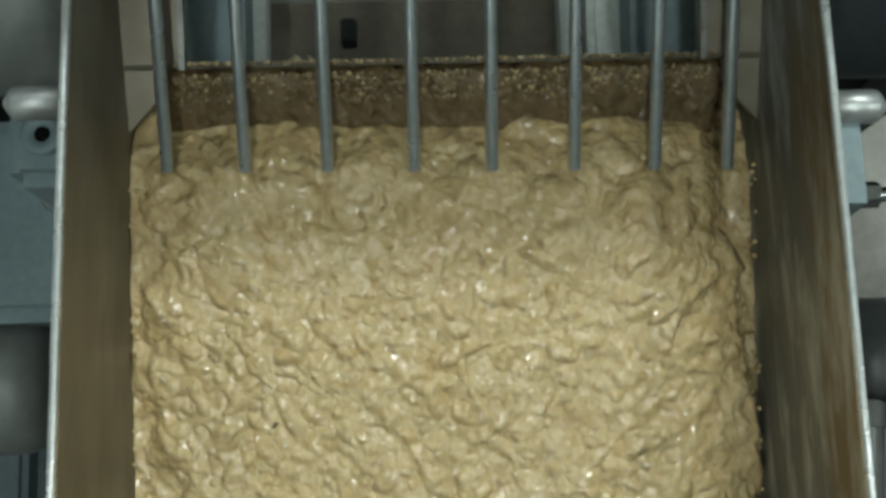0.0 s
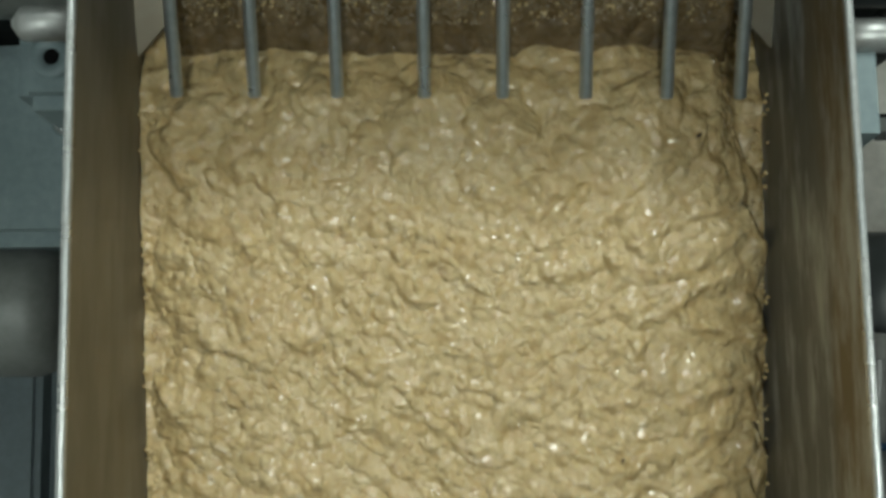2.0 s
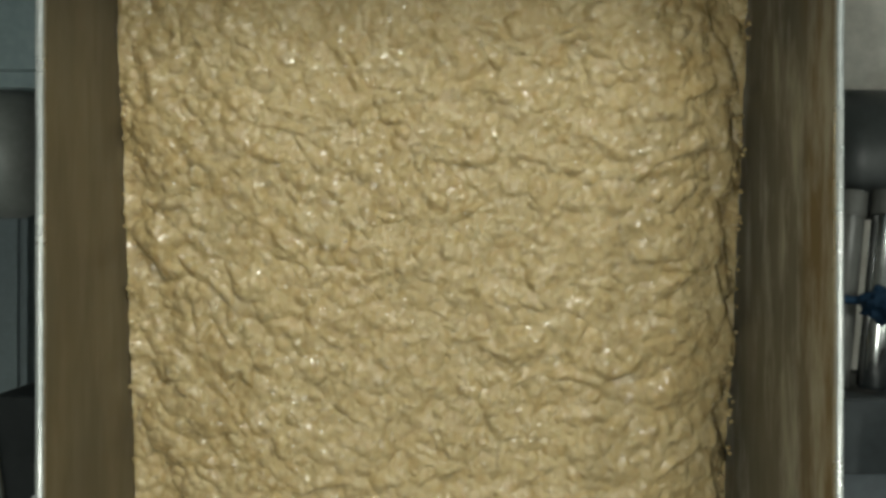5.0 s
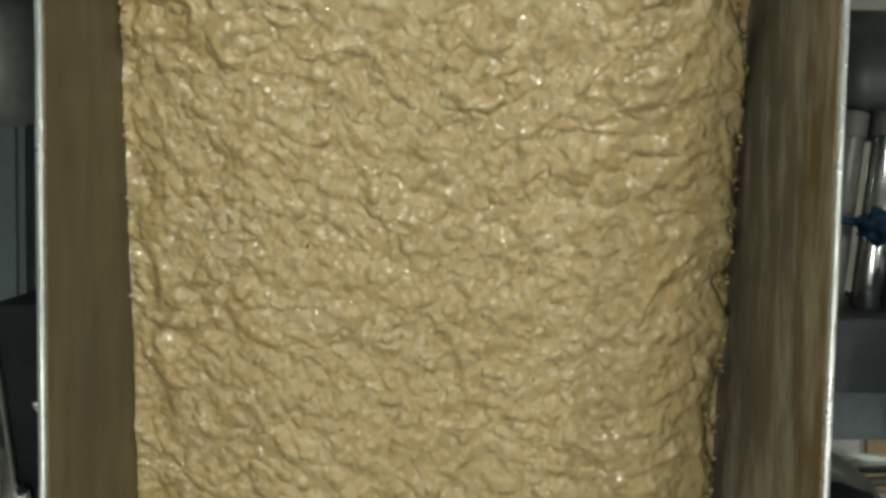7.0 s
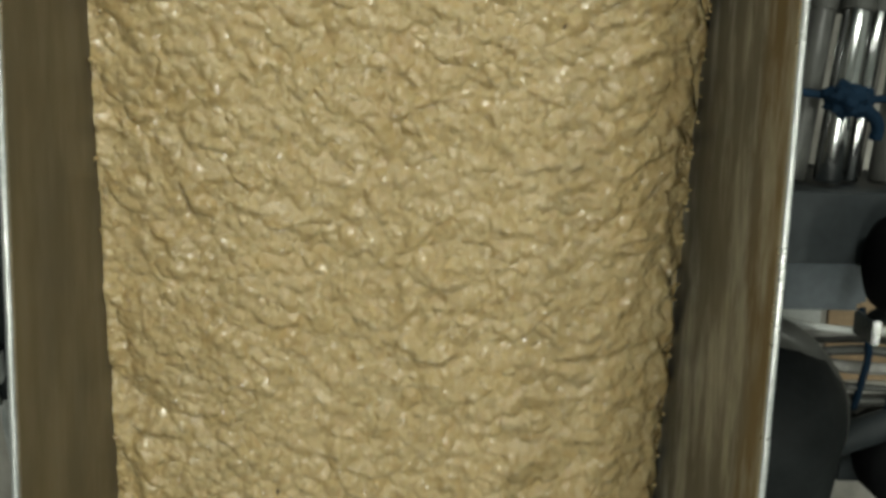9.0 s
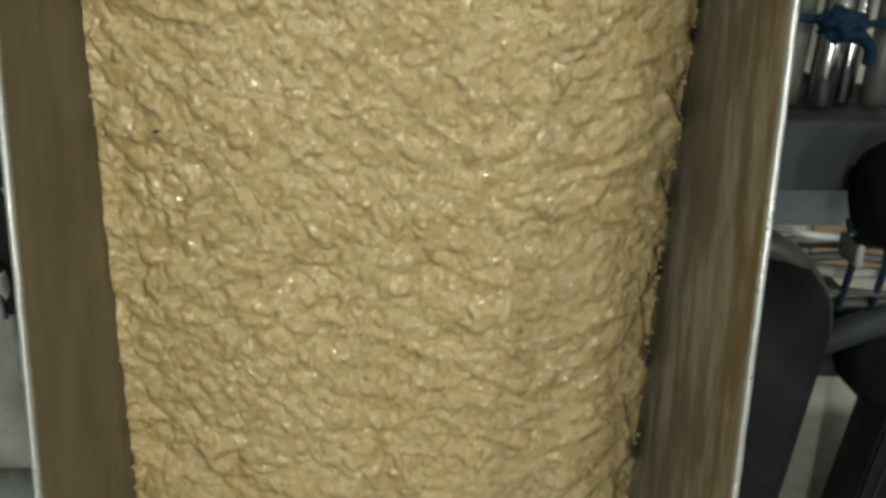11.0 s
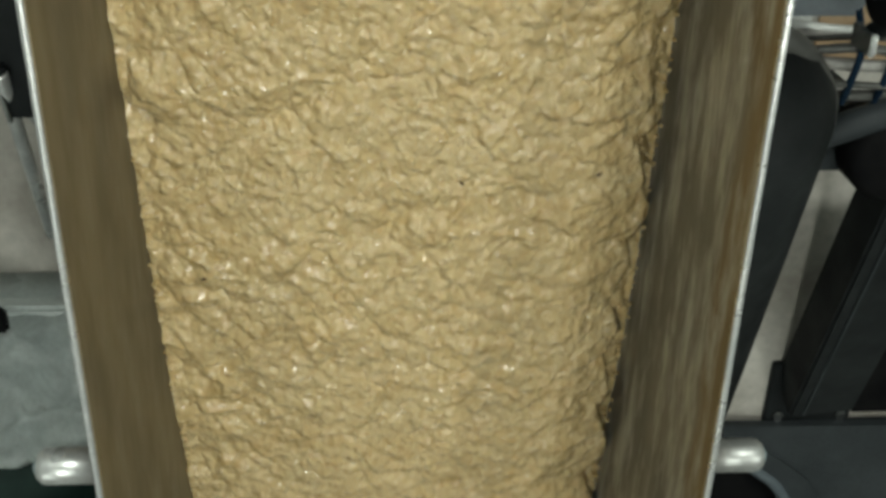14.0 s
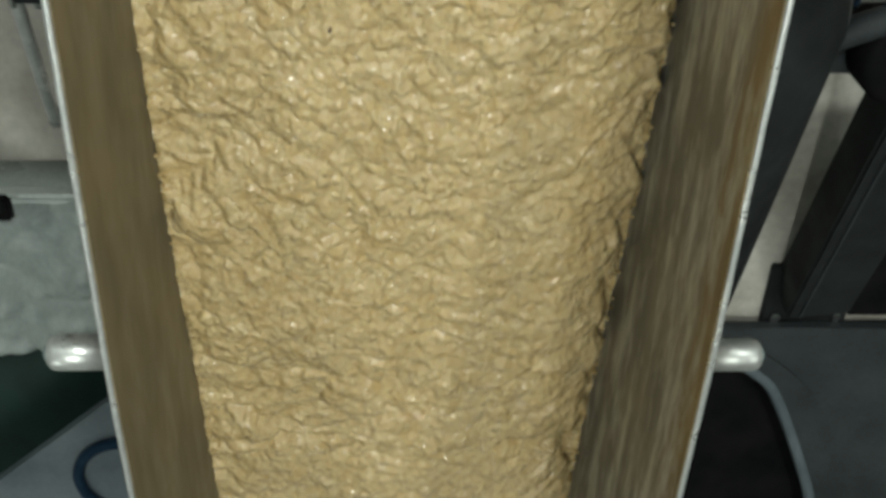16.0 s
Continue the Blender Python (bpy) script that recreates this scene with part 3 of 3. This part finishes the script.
arm = empty("jointed_manipulator", "black painted jointed manipulator with clamp", "manipulator")
part("joint", lathe(fresh(), [(0, 0.06), (0.012, 0.075), (0.13, 0.075), (0.14, 0.06)], (0.85, -0.71, RIM - 0.84), (0.85, -0.71, RIM - 0.5), 36), RUBBER, arm, "", True)
part("link_bar", box(fresh(), -0.05, 0.05, -0.04, 0.04, 0.0, 0.5, 0.01, along((0.85, -0.70, RIM - 0.76), (1.25, -0.62, RIM - 0.62))[0]), RUBBER, arm)
part("clamp", box(fresh(), 0.75, 0.80, -0.76, -0.71, RIM - 0.84, RIM - 0.78, 0.006), GREY, arm)
part("clamp_hook", sweep(fresh(), [(0.75, -0.74, RIM - 0.84), (0.74, -0.77, RIM - 0.86), (0.765, -0.785, RIM - 0.85)], 0.008), STEEL, arm, "", True)
part("post", box(fresh(), 0.815, 0.885, -0.745, -0.675, 0.0, RIM - 0.84, 0.006), BLACK, arm)
part("rod", rodbar(fresh(), (0.86, -0.70, RIM - 0.78), (1.30, -1.25, RIM - 1.0), 0.02), GREY, arm)

column = empty("sloping_column", "matt black round sloping column with domed head", "column")
CA, CB = (0.535, -0.55, RIM - 0.62), (0.655, -1.60, 0.06)
part("shaft", lathe(fresh(), [(-0.085, 0.03), (-0.078, 0.065), (-0.05, 0.11), (0.0, 0.142), (0.04, 0.15), (1.15, 0.15), (1.17, 0.12)], CA, CB, 40), BLACK, column, "", True)
part("foot_plate", box(fresh(), 0.47, 0.80, -1.74, -1.50, 0.0, 0.022, 0.004), BLACK, column)
part("hub", lathe(fresh(), [(0, 0.05), (0.02, 0.05), (0.03, 0.035)], (0.735, -1.56, 0.022), (0.735, -1.56, 1), 24), DULL, column)


def strut(a, b, w, h, label):
    t = empty("sloping_strut", label, "strut", "sloping struts")
    m, d = along(a, b)
    part("beam", box(fresh(), -w / 2, w / 2, -h / 2, h / 2, 0, d, 0.006, m), BLACK, t)
    part("edge_strip", box(fresh(), -w / 2 + 0.03, -w / 2 + 0.036, h / 2, h / 2 + 0.004, 0.01, d - 0.01, 0.0, m), GREY, t)
    part("foot_plate", box(fresh(), b[0] - 0.11, b[0] + 0.11, b[1] - 0.10, b[1] + 0.08, 0.0, 0.02, 0.004), BLACK, t)
    for dx in (-0.08, 0.08):
        part("bolt", lathe(fresh(), [(0, 0.014), (0.012, 0.014)], (b[0] + dx, b[1] - 0.07, 0.02), (b[0] + dx, b[1] - 0.07, 1), 6), STEEL, t)


strut((0.98, -0.78, RIM - 0.84), (1.05, -1.56, 0.03), 0.16, 0.12, "broad black sloping strut with foot plate")

# base plates and wheel arches at the outlet end
for sign in (-1, 1):
    base = empty("outlet_base", "grey painted sloping base plate beside the outlet", "base", "outlet bases")
    out = [(-0.40, -1.43), (-0.63, -1.63), (-1.25, -2.16), (-1.25, -2.4), (-0.40, -2.4)] if sign < 0 else [(0.40, -1.95), (0.62, -2.12), (0.62, -2.4), (0.40, -2.4)]
    part("plate", prism(fresh(), out, "z", 0.30, 0.325), DULL, base)
    part("upstand", box(fresh(), sign * 0.52 - 0.09, sign * 0.52 + 0.09, -2.38, -2.32, 0.0, 0.299), GREY, base)
    part("prop", box(fresh(), sign * 0.50 - 0.02, sign * 0.50 + 0.02, -2.22, -2.16, 0.0, 0.299), GREY, base)
ring = empty("ring_seal", "dark blue-grey rubber ring on the base plate", "ring")
bm = fresh()
sweep(bm, [(-0.62 + 0.11 * math.cos(a), -1.86 + 0.11 * math.sin(a), 0.338) for a in [2 * math.pi * k / 16 for k in range(17)]], 0.013, 10)
part("seal", bm, BLUE, ring, "", True)

# east: black sheet added for the dark of the pit, with a pale curved kerb, and a dark grey plinth
tagged(part("pit_dark_sheet", box(fresh(), 0.30, 1.25, -2.6, -1.75, 0.0, 0.006, 0.003), RUBBER), "black sheet standing for the dark pit beside the machine outlet", "mat")
sheet = empty("base_sheet", "dark blue-grey painted base sheet with rounded opening", "base")
curve = [(0.827, -1.70), (0.937, -1.784), (0.984, -1.824), (1.026, -1.891), (1.08, -1.999), (1.136, -2.122), (1.186, -2.246), (1.26, -2.5)]
part("plate", prism(fresh(), curve + [(2.4, -2.5), (2.4, -1.66), (0.827, -1.64)], "z", 0.03, 0.056), GREY, sheet)
bm = fresh()
band = [(x, y, 0.058) for x, y in curve]
sweep(bm, band, 0.016, 12)
part("rolled_edge", bm, DULL, sheet, "lighter blue-grey rolled edge", True)
inner = [(x + 0.085, y + 0.012) for x, y in curve]
part("border", prism(fresh(), [(x + 0.012, y + 0.004) for x, y in curve] + inner[::-1], "z", 0.0565, 0.066), GREY, sheet)
part("skirt", prism(fresh(), [(0.95, -1.66), (2.38, -1.66), (2.38, -2.48), (1.30, -2.48)], "z", 0.0, 0.0295), BLACK, sheet)
# made-up black sheet that darkens the floor here
tagged(part("floor_dark_sheet", box(fresh(), 1.17, 2.3, -1.64, -1.16, 0.0, 0.009, 0.003), RUBBER), "black sheet added to darken the floor beside the strut foot", "mat")
tagged(part("green_mat", box(fresh(), -1.6, -0.30, -2.6, -1.70, 0.0, 0.012, 0.004), GREEN), "green rubber mat under the outlet, darkened for shade", "mat")

# ---------------------------------------------------------------- west side
tube = empty("sloping_tube", "bright polished sloping steel tube with black backing", "tube")
a, b = (-0.561, -0.493, 0.70), (-0.669, -0.981, 0.25)
part("tube", rodbar(fresh(), a, b, 0.011, 24), EDGE, tube, "", True)
part("inner_tube", rodbar(fresh(), (-0.528, -0.36, 0.72), (-0.60, -0.66, 0.45), 0.010, 24), EDGE, tube, "", True)
part("backing", prism(fresh(), [(-0.556, -0.43), (-0.535, -0.40), (-0.605, -0.70), (-0.645, -0.95), (-0.66, -0.96)], "z", 0.18, 0.24), BLACK, tube, "black painted strip")
part("foot", box(fresh(), b[0] - 0.01, b[0] + 0.01, b[1] - 0.01, b[1] + 0.01, 0.0, b[2] + 0.005, 0.004), BLACK, tube)
part("head_post", box(fresh(), a[0] - 0.008, a[0] + 0.008, a[1] - 0.008, a[1] + 0.008, 0.0, a[2] + 0.005, 0.004), BLACK, tube)

panel = empty("low_cabinet", "blue-grey painted low steel cabinet", "cabinet")
part("body", box(fresh(), -1.15, -0.675, -0.36, 0.30, 0.0, 0.36, 0.012), SLATE, panel)
part("door", box(fresh(), -0.674, -0.664, -0.33, 0.27, 0.04, 0.31, 0.004), SLATE, panel)
part("handle", rodbar(fresh(), (-0.655, 0.0, 0.16), (-0.655, 0.12, 0.16), 0.006), STEEL, panel)
part("hinge", rodbar(fresh(), (-0.662, 0.22, 0.24), (-0.662, 0.22, 0.30), 0.007), STEEL, panel)
mat_thing = tagged(part("floor_mat", box(fresh(), -0.66, 0.36, -0.62, 0.34, 0.0, 0.014, 0.004), GREEN), "dark green ribbed rubber floor mat", "mat")
blk = empty("black_housing", "black painted slim steel housing with polished edge", "housing")
part("body", prism(fresh(), [(-0.225, RIM - 0.48), (-0.58, RIM - 0.60), (-0.58, RIM - 0.80), (-0.225, RIM - 0.80)], "x", -0.575, -0.50), BLACK, blk)
part("edge", rodbar(fresh(), (-0.574, -0.222, RIM - 0.475), (-0.574, -0.585, RIM - 0.598), 0.005), STEEL, blk)
part("bolt", rodbar(fresh(), (-0.545, -0.20, RIM - 0.62), (-0.545, -0.20, RIM - 0.59), 0.010), STEEL, blk)
part("stand", box(fresh(), -0.56, -0.515, -0.42, -0.36, 0.0, RIM - 0.80, 0.003), BLACK, blk)

sack = fresh()
bmesh.ops.create_icosphere(sack, subdivisions=5, radius=1)
for v in sack.verts:
    n = 1 + 0.20 * abs(noise.noise(v.co * 2.2)) + 0.10 * abs(noise.noise(v.co * 5.5))
    z = max(v.co.z * 0.13 * n + 0.125, 0.003)
    v.co = Vector((v.co.x * 0.17 * n - 0.99, v.co.y * 0.20 * n - 0.62, z))
tagged(part("plastic_sack", sack, PLASTIC, None, "", True), "crumpled white plastic sack lying on the floor", "sack")
# plastic-covered crate
crate = empty("covered_crate", "low crate under crumpled white plastic film", "crate")
part("frame", box(fresh(), -1.45, -0.58, -1.62, -1.215, 0.0, 0.14, 0.01), PALE, crate)
bm = fresh()
N, M = 90, 50
grid = []
for i in range(N + 1):
    row = []
    for j in range(M + 1):
        u, v = i / N, j / M
        x, y = -1.48 + 0.93 * u, -1.66 + 0.46 * v
        e = min(u, 1 - u) * 0.93
        g = min(v, 1 - v) * 0.46
        d = min(1, min(e, g) / 0.05)
        fold = abs(noise.noise((x * 6 + y * 5, y * 7 - x * 3, 1))) * 0.10 + abs(noise.noise((x * 13 - y * 8, y * 15 + x * 6, 4))) * 0.035
        row.append(bm.verts.new((x, y, 0.01 + (0.145 + fold) * d ** 0.5)))
    grid.append(row)
for i in range(N):
    for j in range(M):
        bm.faces.new((grid[i][j], grid[i + 1][j], grid[i + 1][j + 1], grid[i][j + 1]))
bmesh.ops.solidify(bm, geom=bm.faces[:], thickness=0.002)
part("film", bm, PLASTIC, crate, "translucent crumpled film", True)
leg = empty("chair_leg_stand", "dark tubular stand with flared foot", "stand")
part("tube", sweep(fresh(), [(-0.92, -1.12, 0.75), (-0.90, -1.13, 0.45), (-0.885, -1.15, 0.30), (-0.83, -1.19, 0.225)], 0.022), BLACK, leg, "", True)
part("foot", box(fresh(), -0.86, -0.80, -1.23, -1.17, 0.20, 0.222, 0.008), RUBBER, leg)
card = tagged(part("cardboard_sheet", box(fresh(), 0.90, 1.60, -0.72, -0.50, 0.002, 0.010), CARD), "flat brown cardboard sheet lying on the floor", "cardboard")
paper = tagged(part("paper_sheet", box(fresh(), 0.70, 0.885, -0.66, -0.52, 0.002, 0.006), WHITE), "white paper sheet lying on the floor", "paper")

# ---------------------------------------------------------------- paste
paste = empty("paste_mass", "pale beige lumpy wet paste sliding down the trough", "paste")


def relief(x, y, s, amount=1.0):
    """Sheared wet paste: broken scarps along x, billows between them, and small grains."""
    p = Vector((x, y, s))
    q = p + 0.014 * Vector((noise.noise(p * 15), noise.noise(p * 15 + Vector((5, 3, 9))), 0))
    q += 0.005 * Vector((noise.noise(p * 48 + Vector((2, 7, 1))), noise.noise(p * 48 + Vector((4, 1, 6))), 0))
    lie = Vector((q.x * 0.42, q.y, s))
    f = noise.noise(lie * 12) * 2.4 + 7
    r = f - math.floor(f)
    wall = max(0.0, (r - 0.72) / 0.28)
    scarp = wall * wall * (3 - 2 * wall) - r
    torn = max(0.0, min(1.0, 0.55 + 1.7 * noise.noise(p * 10 + Vector((3, 3, 3)))))
    billow = min(abs(noise.noise(lie * 27 + Vector((8, 1, 5)))), 0.4) * (0.5 + noise.noise(p * 14))
    b = noise.noise(q * 52 + Vector((9, 2, 4)))
    c = noise.noise(q * 105 + Vector((1, 8, 2)))
    return amount * (0.0165 * torn * (scarp + 0.4) + 0.014 * billow + 0.0048 * b + 0.0009 * c)


def lump_mesh(name, lx, ly, step, seed, thick):
    """A flat rounded clod: lumpy top, skirts turned down, closed below."""
    nx, ny = int(2 * lx / step), int(2 * ly / step)
    verts, faces, index = [], [], {}
    for i in range(nx + 1):
        for j in range(ny + 1):
            x, y = -lx + 2 * lx * i / nx, -ly + 2 * ly * j / ny
            ang = math.atan2(y / ly, x / lx)
            r = math.hypot(x / lx, y / ly)
            r *= 1 + 0.22 * noise.noise((math.cos(ang) * 1.6, math.sin(ang) * 1.6, seed * 3.7))
            r = min(r, 1.25)
            e = max(0.0, min(1.0, (r - 0.45) / 0.6))
            e = e * e * (3 - 2 * e)
            z = relief(x, y, seed * 2.13) + 0.004 * noise.noise((x * 9, y * 9, seed)) - thick * e - 0.16 * max(0.0, r - 1.0)
            index[i, j] = len(verts)
            verts.append((x, y, z))
    for i in range(nx):
        for j in range(ny):
            faces.append((index[i, j], index[i + 1, j], index[i + 1, j + 1], index[i, j + 1]))
    rim = [index[i, 0] for i in range(nx)] + [index[nx, j] for j in range(ny)] + [index[i, ny] for i in range(nx, 0, -1)] + [index[0, j] for j in range(ny, 0, -1)]
    low = []
    for k in rim:
        low.append(len(verts))
        x, y, z = verts[k]
        verts.append((x * 0.8, y * 0.8, -thick - 0.012))
    n = len(rim)
    for k in range(n):
        faces.append((rim[k], low[k], low[(k + 1) % n], rim[(k + 1) % n]))
    faces.append(tuple(low[::-1]))
    me = bpy.data.meshes.new(name)
    me.from_pydata(verts, [], faces)
    me.polygons.foreach_set("use_smooth", [True] * len(me.polygons))
    me.materials.append(PASTE)
    return me


# slow bed under the moving clods
bm = fresh()
N, M = 130, 400
grid = []
for i in range(N + 1):
    row = []
    for j in range(M + 1):
        x, y = -IN + 0.001 + 2 * (IN - 0.001) * i / N, BACK - 0.001 - (BACK - FRONT - 0.01) * j / M
        edge = max(0.0, (abs(x) - (0.315 if x < 0 else 0.285)) / 0.028)
        z = surface(y) - 0.6 * edge_drop(x, y) - 0.018 + relief(x, y, 3.3, 1.0) + min(edge, 1) * (0.006 * noise.noise((x * 2, y * 14, 3)) + (0.002 if x < 0 else -0.034))
        row.append(bm.verts.new((x * taper(y), y, z)))
    grid.append(row)
low = [[bm.verts.new((g.co.x, g.co.y, level(g.co.y) - 0.165)) for g in col] for col in ([grid[i][0] for i in range(N + 1)], [grid[i][M] for i in range(N + 1)])]
for i in range(N):
    for j in range(M):
        bm.faces.new((grid[i][j], grid[i][j + 1], grid[i + 1][j + 1], grid[i + 1][j]))
    bm.faces.new((low[0][i], grid[i][0], grid[i + 1][0], low[0][i + 1]))
    bm.faces.new((low[1][i + 1], grid[i + 1][M], grid[i][M], low[1][i]))
    bm.faces.new((low[0][i], low[0][i + 1], low[1][i + 1], low[1][i]))
part("bed", bm, PASTE, paste, "slower paste underneath", True)

# crumbly crust stuck along the lip of the back wall
random.seed(11)
ball = fresh()
bmesh.ops.create_icosphere(ball, subdivisions=1, radius=1)
BV, BF = [v.co.copy() for v in ball.verts], [[v.index for v in f.verts] for f in ball.faces]
ball.free()
for name, mat, count, lab in (("crust", DRIED, 1300, "drying grey-brown paste crumbs along the back lip"), ("pale_crust", PASTE, 320, "pale glistening paste crumbs along the back lip")):
    verts, faces = [], []
    for _ in range(count):
        x = random.uniform(-0.29, 0.29)
        d = 0.42 * random.random() ** (1.7 if mat is DRIED else 2.6)
        y, z = BACK + 0.004 - 0.012 * (d > 0.02) - 0.060 * d, LIP + 0.004 - 0.060 * d ** 1.1 + random.uniform(-0.001, 0.003)
        r = random.uniform(0.0009, 0.0027)
        n = len(verts)
        verts += [Vector((x, y, z)) + v * r * random.uniform(0.7, 1.3) for v in BV]
        faces += [[n + k for k in f] for f in BF]
    me = bpy.data.meshes.new(name)
    me.from_pydata(verts, [], faces)
    me.materials.append(mat)
    crumbs = new(name, me)
    crumbs.parent = paste
    tagged(crumbs, lab, kind="stuff")
# the stuck layer under the crumbs, its colour darkened to stand for shade
bm = fresh()
cols = []
for i in range(121):
    x = -0.300 + 0.600 * i / 120
    col = []
    for j in range(9):
        d = j / 8
        lump = 0.004 * noise.noise((x * 40, d * 2, 3)) + 0.002 * noise.noise((x * 120, d * 5, 8))
        col.append(bm.verts.new((x, BACK - 0.0005 - (0.006 + 0.060 * d + lump) * (d > 0), LIP + 0.0015 - 0.062 * d ** 1.1 + lump * (d > 0))))
    cols.append(col)
for p, q in zip(cols, cols[1:]):
    for j in range(8):
        bm.faces.new((p[j], p[j + 1], q[j + 1], q[j]))
bmesh.ops.solidify(bm, geom=bm.faces[:], thickness=0.003)
part("stuck_layer", bm, CRUST, paste, "paste stuck on the back wall, darkened for shade", True)
# crumbs left along the two side walls
for sign in (-1, 1):
    verts, faces = [], []
    for _ in range(520):
        y = random.uniform(FRONT + 0.1, 0.30)
        if noise.noise((y * 9, sign * 3, 1)) + random.uniform(-0.5, 0.5) < -0.1:
            continue
        near = random.random() ** 2
        x = sign * (IN - 0.002 - 0.026 * near) * taper(y)
        z = surface(y) - (0.012 if sign < 0 else 0.030 + edge_drop(0.34, y)) + random.uniform(-0.006, 0.005) * (1 - near)
        r = random.uniform(0.0012, 0.0038)
        n = len(verts)
        verts += [Vector((x, y, z)) + v * r * random.uniform(0.75, 1.25) for v in BV]
        faces += [[n + k for k in f] for f in BF]
    me = bpy.data.meshes.new("crumb_line")
    me.from_pydata(verts, [], faces)
    me.polygons.foreach_set("use_smooth", [True] * len(me.polygons))
    me.materials.append(PASTE)
    crumbs = new("crumb_line", me)
    crumbs.parent = paste
    tagged(crumbs, "small paste crumbs stuck along the side wall", kind="stuff")

# clods: circulate at the surface towards the outlet, dive, and return beneath
SMALL = [lump_mesh("lump", 0.085, 0.078, 0.0042, k, 0.027) for k in range(10)]
LARGE = [lump_mesh("lump", 0.15, 0.145, 0.0044, 20 + k, 0.029) for k in range(6)]
PULL, SPEED = 1.05, 0.19          # the flow gains speed down the slope
Y_OUT, RETURN = -1.56, 2.0


def share(x):
    """Speed across the trough, as a part of the middle's: slow at the walls."""
    return float(np.interp(x, (-0.345, -0.30, -0.24, -0.18, -0.11, 0.0, 0.10, 0.19, 0.25, 0.28, 0.31, 0.345), (0.36, 0.62, 0.77, 0.85, 0.90, 0.98, 1.03, 1.06, 1.0, 0.90, 0.78, 0.45)))


def stream(s, rate, Y_IN):
    """Place along the circuit after s seconds: y and depth below the surface."""
    top = math.exp(PULL * Y_IN) - math.exp(PULL * Y_OUT)
    run = top / (PULL * rate)
    s %= run + RETURN
    if s < run:
        y = math.log(math.exp(PULL * Y_IN) - PULL * rate * s) / PULL
        up = min(1.0, s / 0.6)
        return y, -0.07 * (1 - up * up * (3 - 2 * up))
    q = (s - run) / RETURN
    deep = -0.075 * min(1.0, q / 0.15)
    return Y_OUT + (Y_IN - Y_OUT) * max(0.0, (q - 0.1) / 0.9), max(deep, -0.075)


random.seed(23)
CLODS = []
for meshes, lanes, per_lane, sink, y_in in ((LARGE, (-0.215, -0.11, 0.0, 0.11, 0.215), 34, -0.0058, 0.262), (SMALL, (-0.285, -0.23, -0.165, -0.10, -0.035, 0.035, 0.10, 0.165, 0.20, 0.232), 14, -0.0045, 0.332)):
    for x0 in lanes:
        for k in range(per_lane):
            x = x0 + random.uniform(-0.022, 0.022) * (2 if meshes is LARGE else 1)
            x = max(-0.282, min(0.228, x)) if meshes is SMALL else max(-0.21, min(0.175, x))
            ob = new("lump", random.choice(meshes))
            ob.parent = paste
            rate = SPEED * share(x * 1.12)
            top = (math.exp(PULL * y_in) - math.exp(PULL * Y_OUT)) / (PULL * rate) + RETURN
            CLODS.append((ob, x, rate, y_in, top * (k + random.uniform(-0.3, 0.3)) / per_lane, sink + random.uniform(-0.003, 0.003), random.choice((0, 180)) + float(np.interp(x, (-0.28, -0.15, 0.0, 0.13, 0.27), (-56, -42, -18, 5, 48))) + random.uniform(-13, 13)))

# a few dark husk specks stuck on the clods
SPECK = worn("dark_husk", (0.03, 0.017, 0.008), (0.09, 0.048, 0.02), (0.5, 0.7), 0.0, 200)
bm = fresh()
bmesh.ops.create_icosphere(bm, subdivisions=2, radius=1)
for v in bm.verts:
    v.co = Vector((v.co.x * 0.0022, v.co.y * 0.0042, v.co.z * 0.0016)) * (1 + 0.4 * noise.noise(v.co * 2))
speck_me = bpy.data.meshes.new("speck")
bm.to_mesh(speck_me)
bm.free()
speck_me.materials.append(SPECK)
for k, n in enumerate(range(7, len(CLODS), 43)):
    lump = CLODS[n][0]
    top = max(lump.data.vertices, key=lambda v: v.co.z - 4 * (abs(v.co.x) + abs(v.co.y)) * 0.05)
    sp = new("speck", speck_me)
    sp.parent = lump
    sp.matrix_basis = pose(top.co.x, top.co.y, top.co.z, 0, 0, 40 * k)


def motions():
    tilt = math.degrees(math.atan(SLOPE))
    for ob, x, rate, y_in, start, sink, turn in CLODS:
        lean = float(np.interp(x, (-0.28, -0.24, 0.18, 0.24), (-4, 0, 0, 14)))
        rows = []
        for k in range(41):
            t = 0.4 * k
            y, deep = stream(start + t, rate, y_in)
            rows.append((t, pose(x * taper(y), y, surface(y) - edge_drop(x, y) + sink + deep, tilt, lean, 0) @ pose(0, 0, 0, 0, 0, turn)))
        walk(ob, rows)


motions()
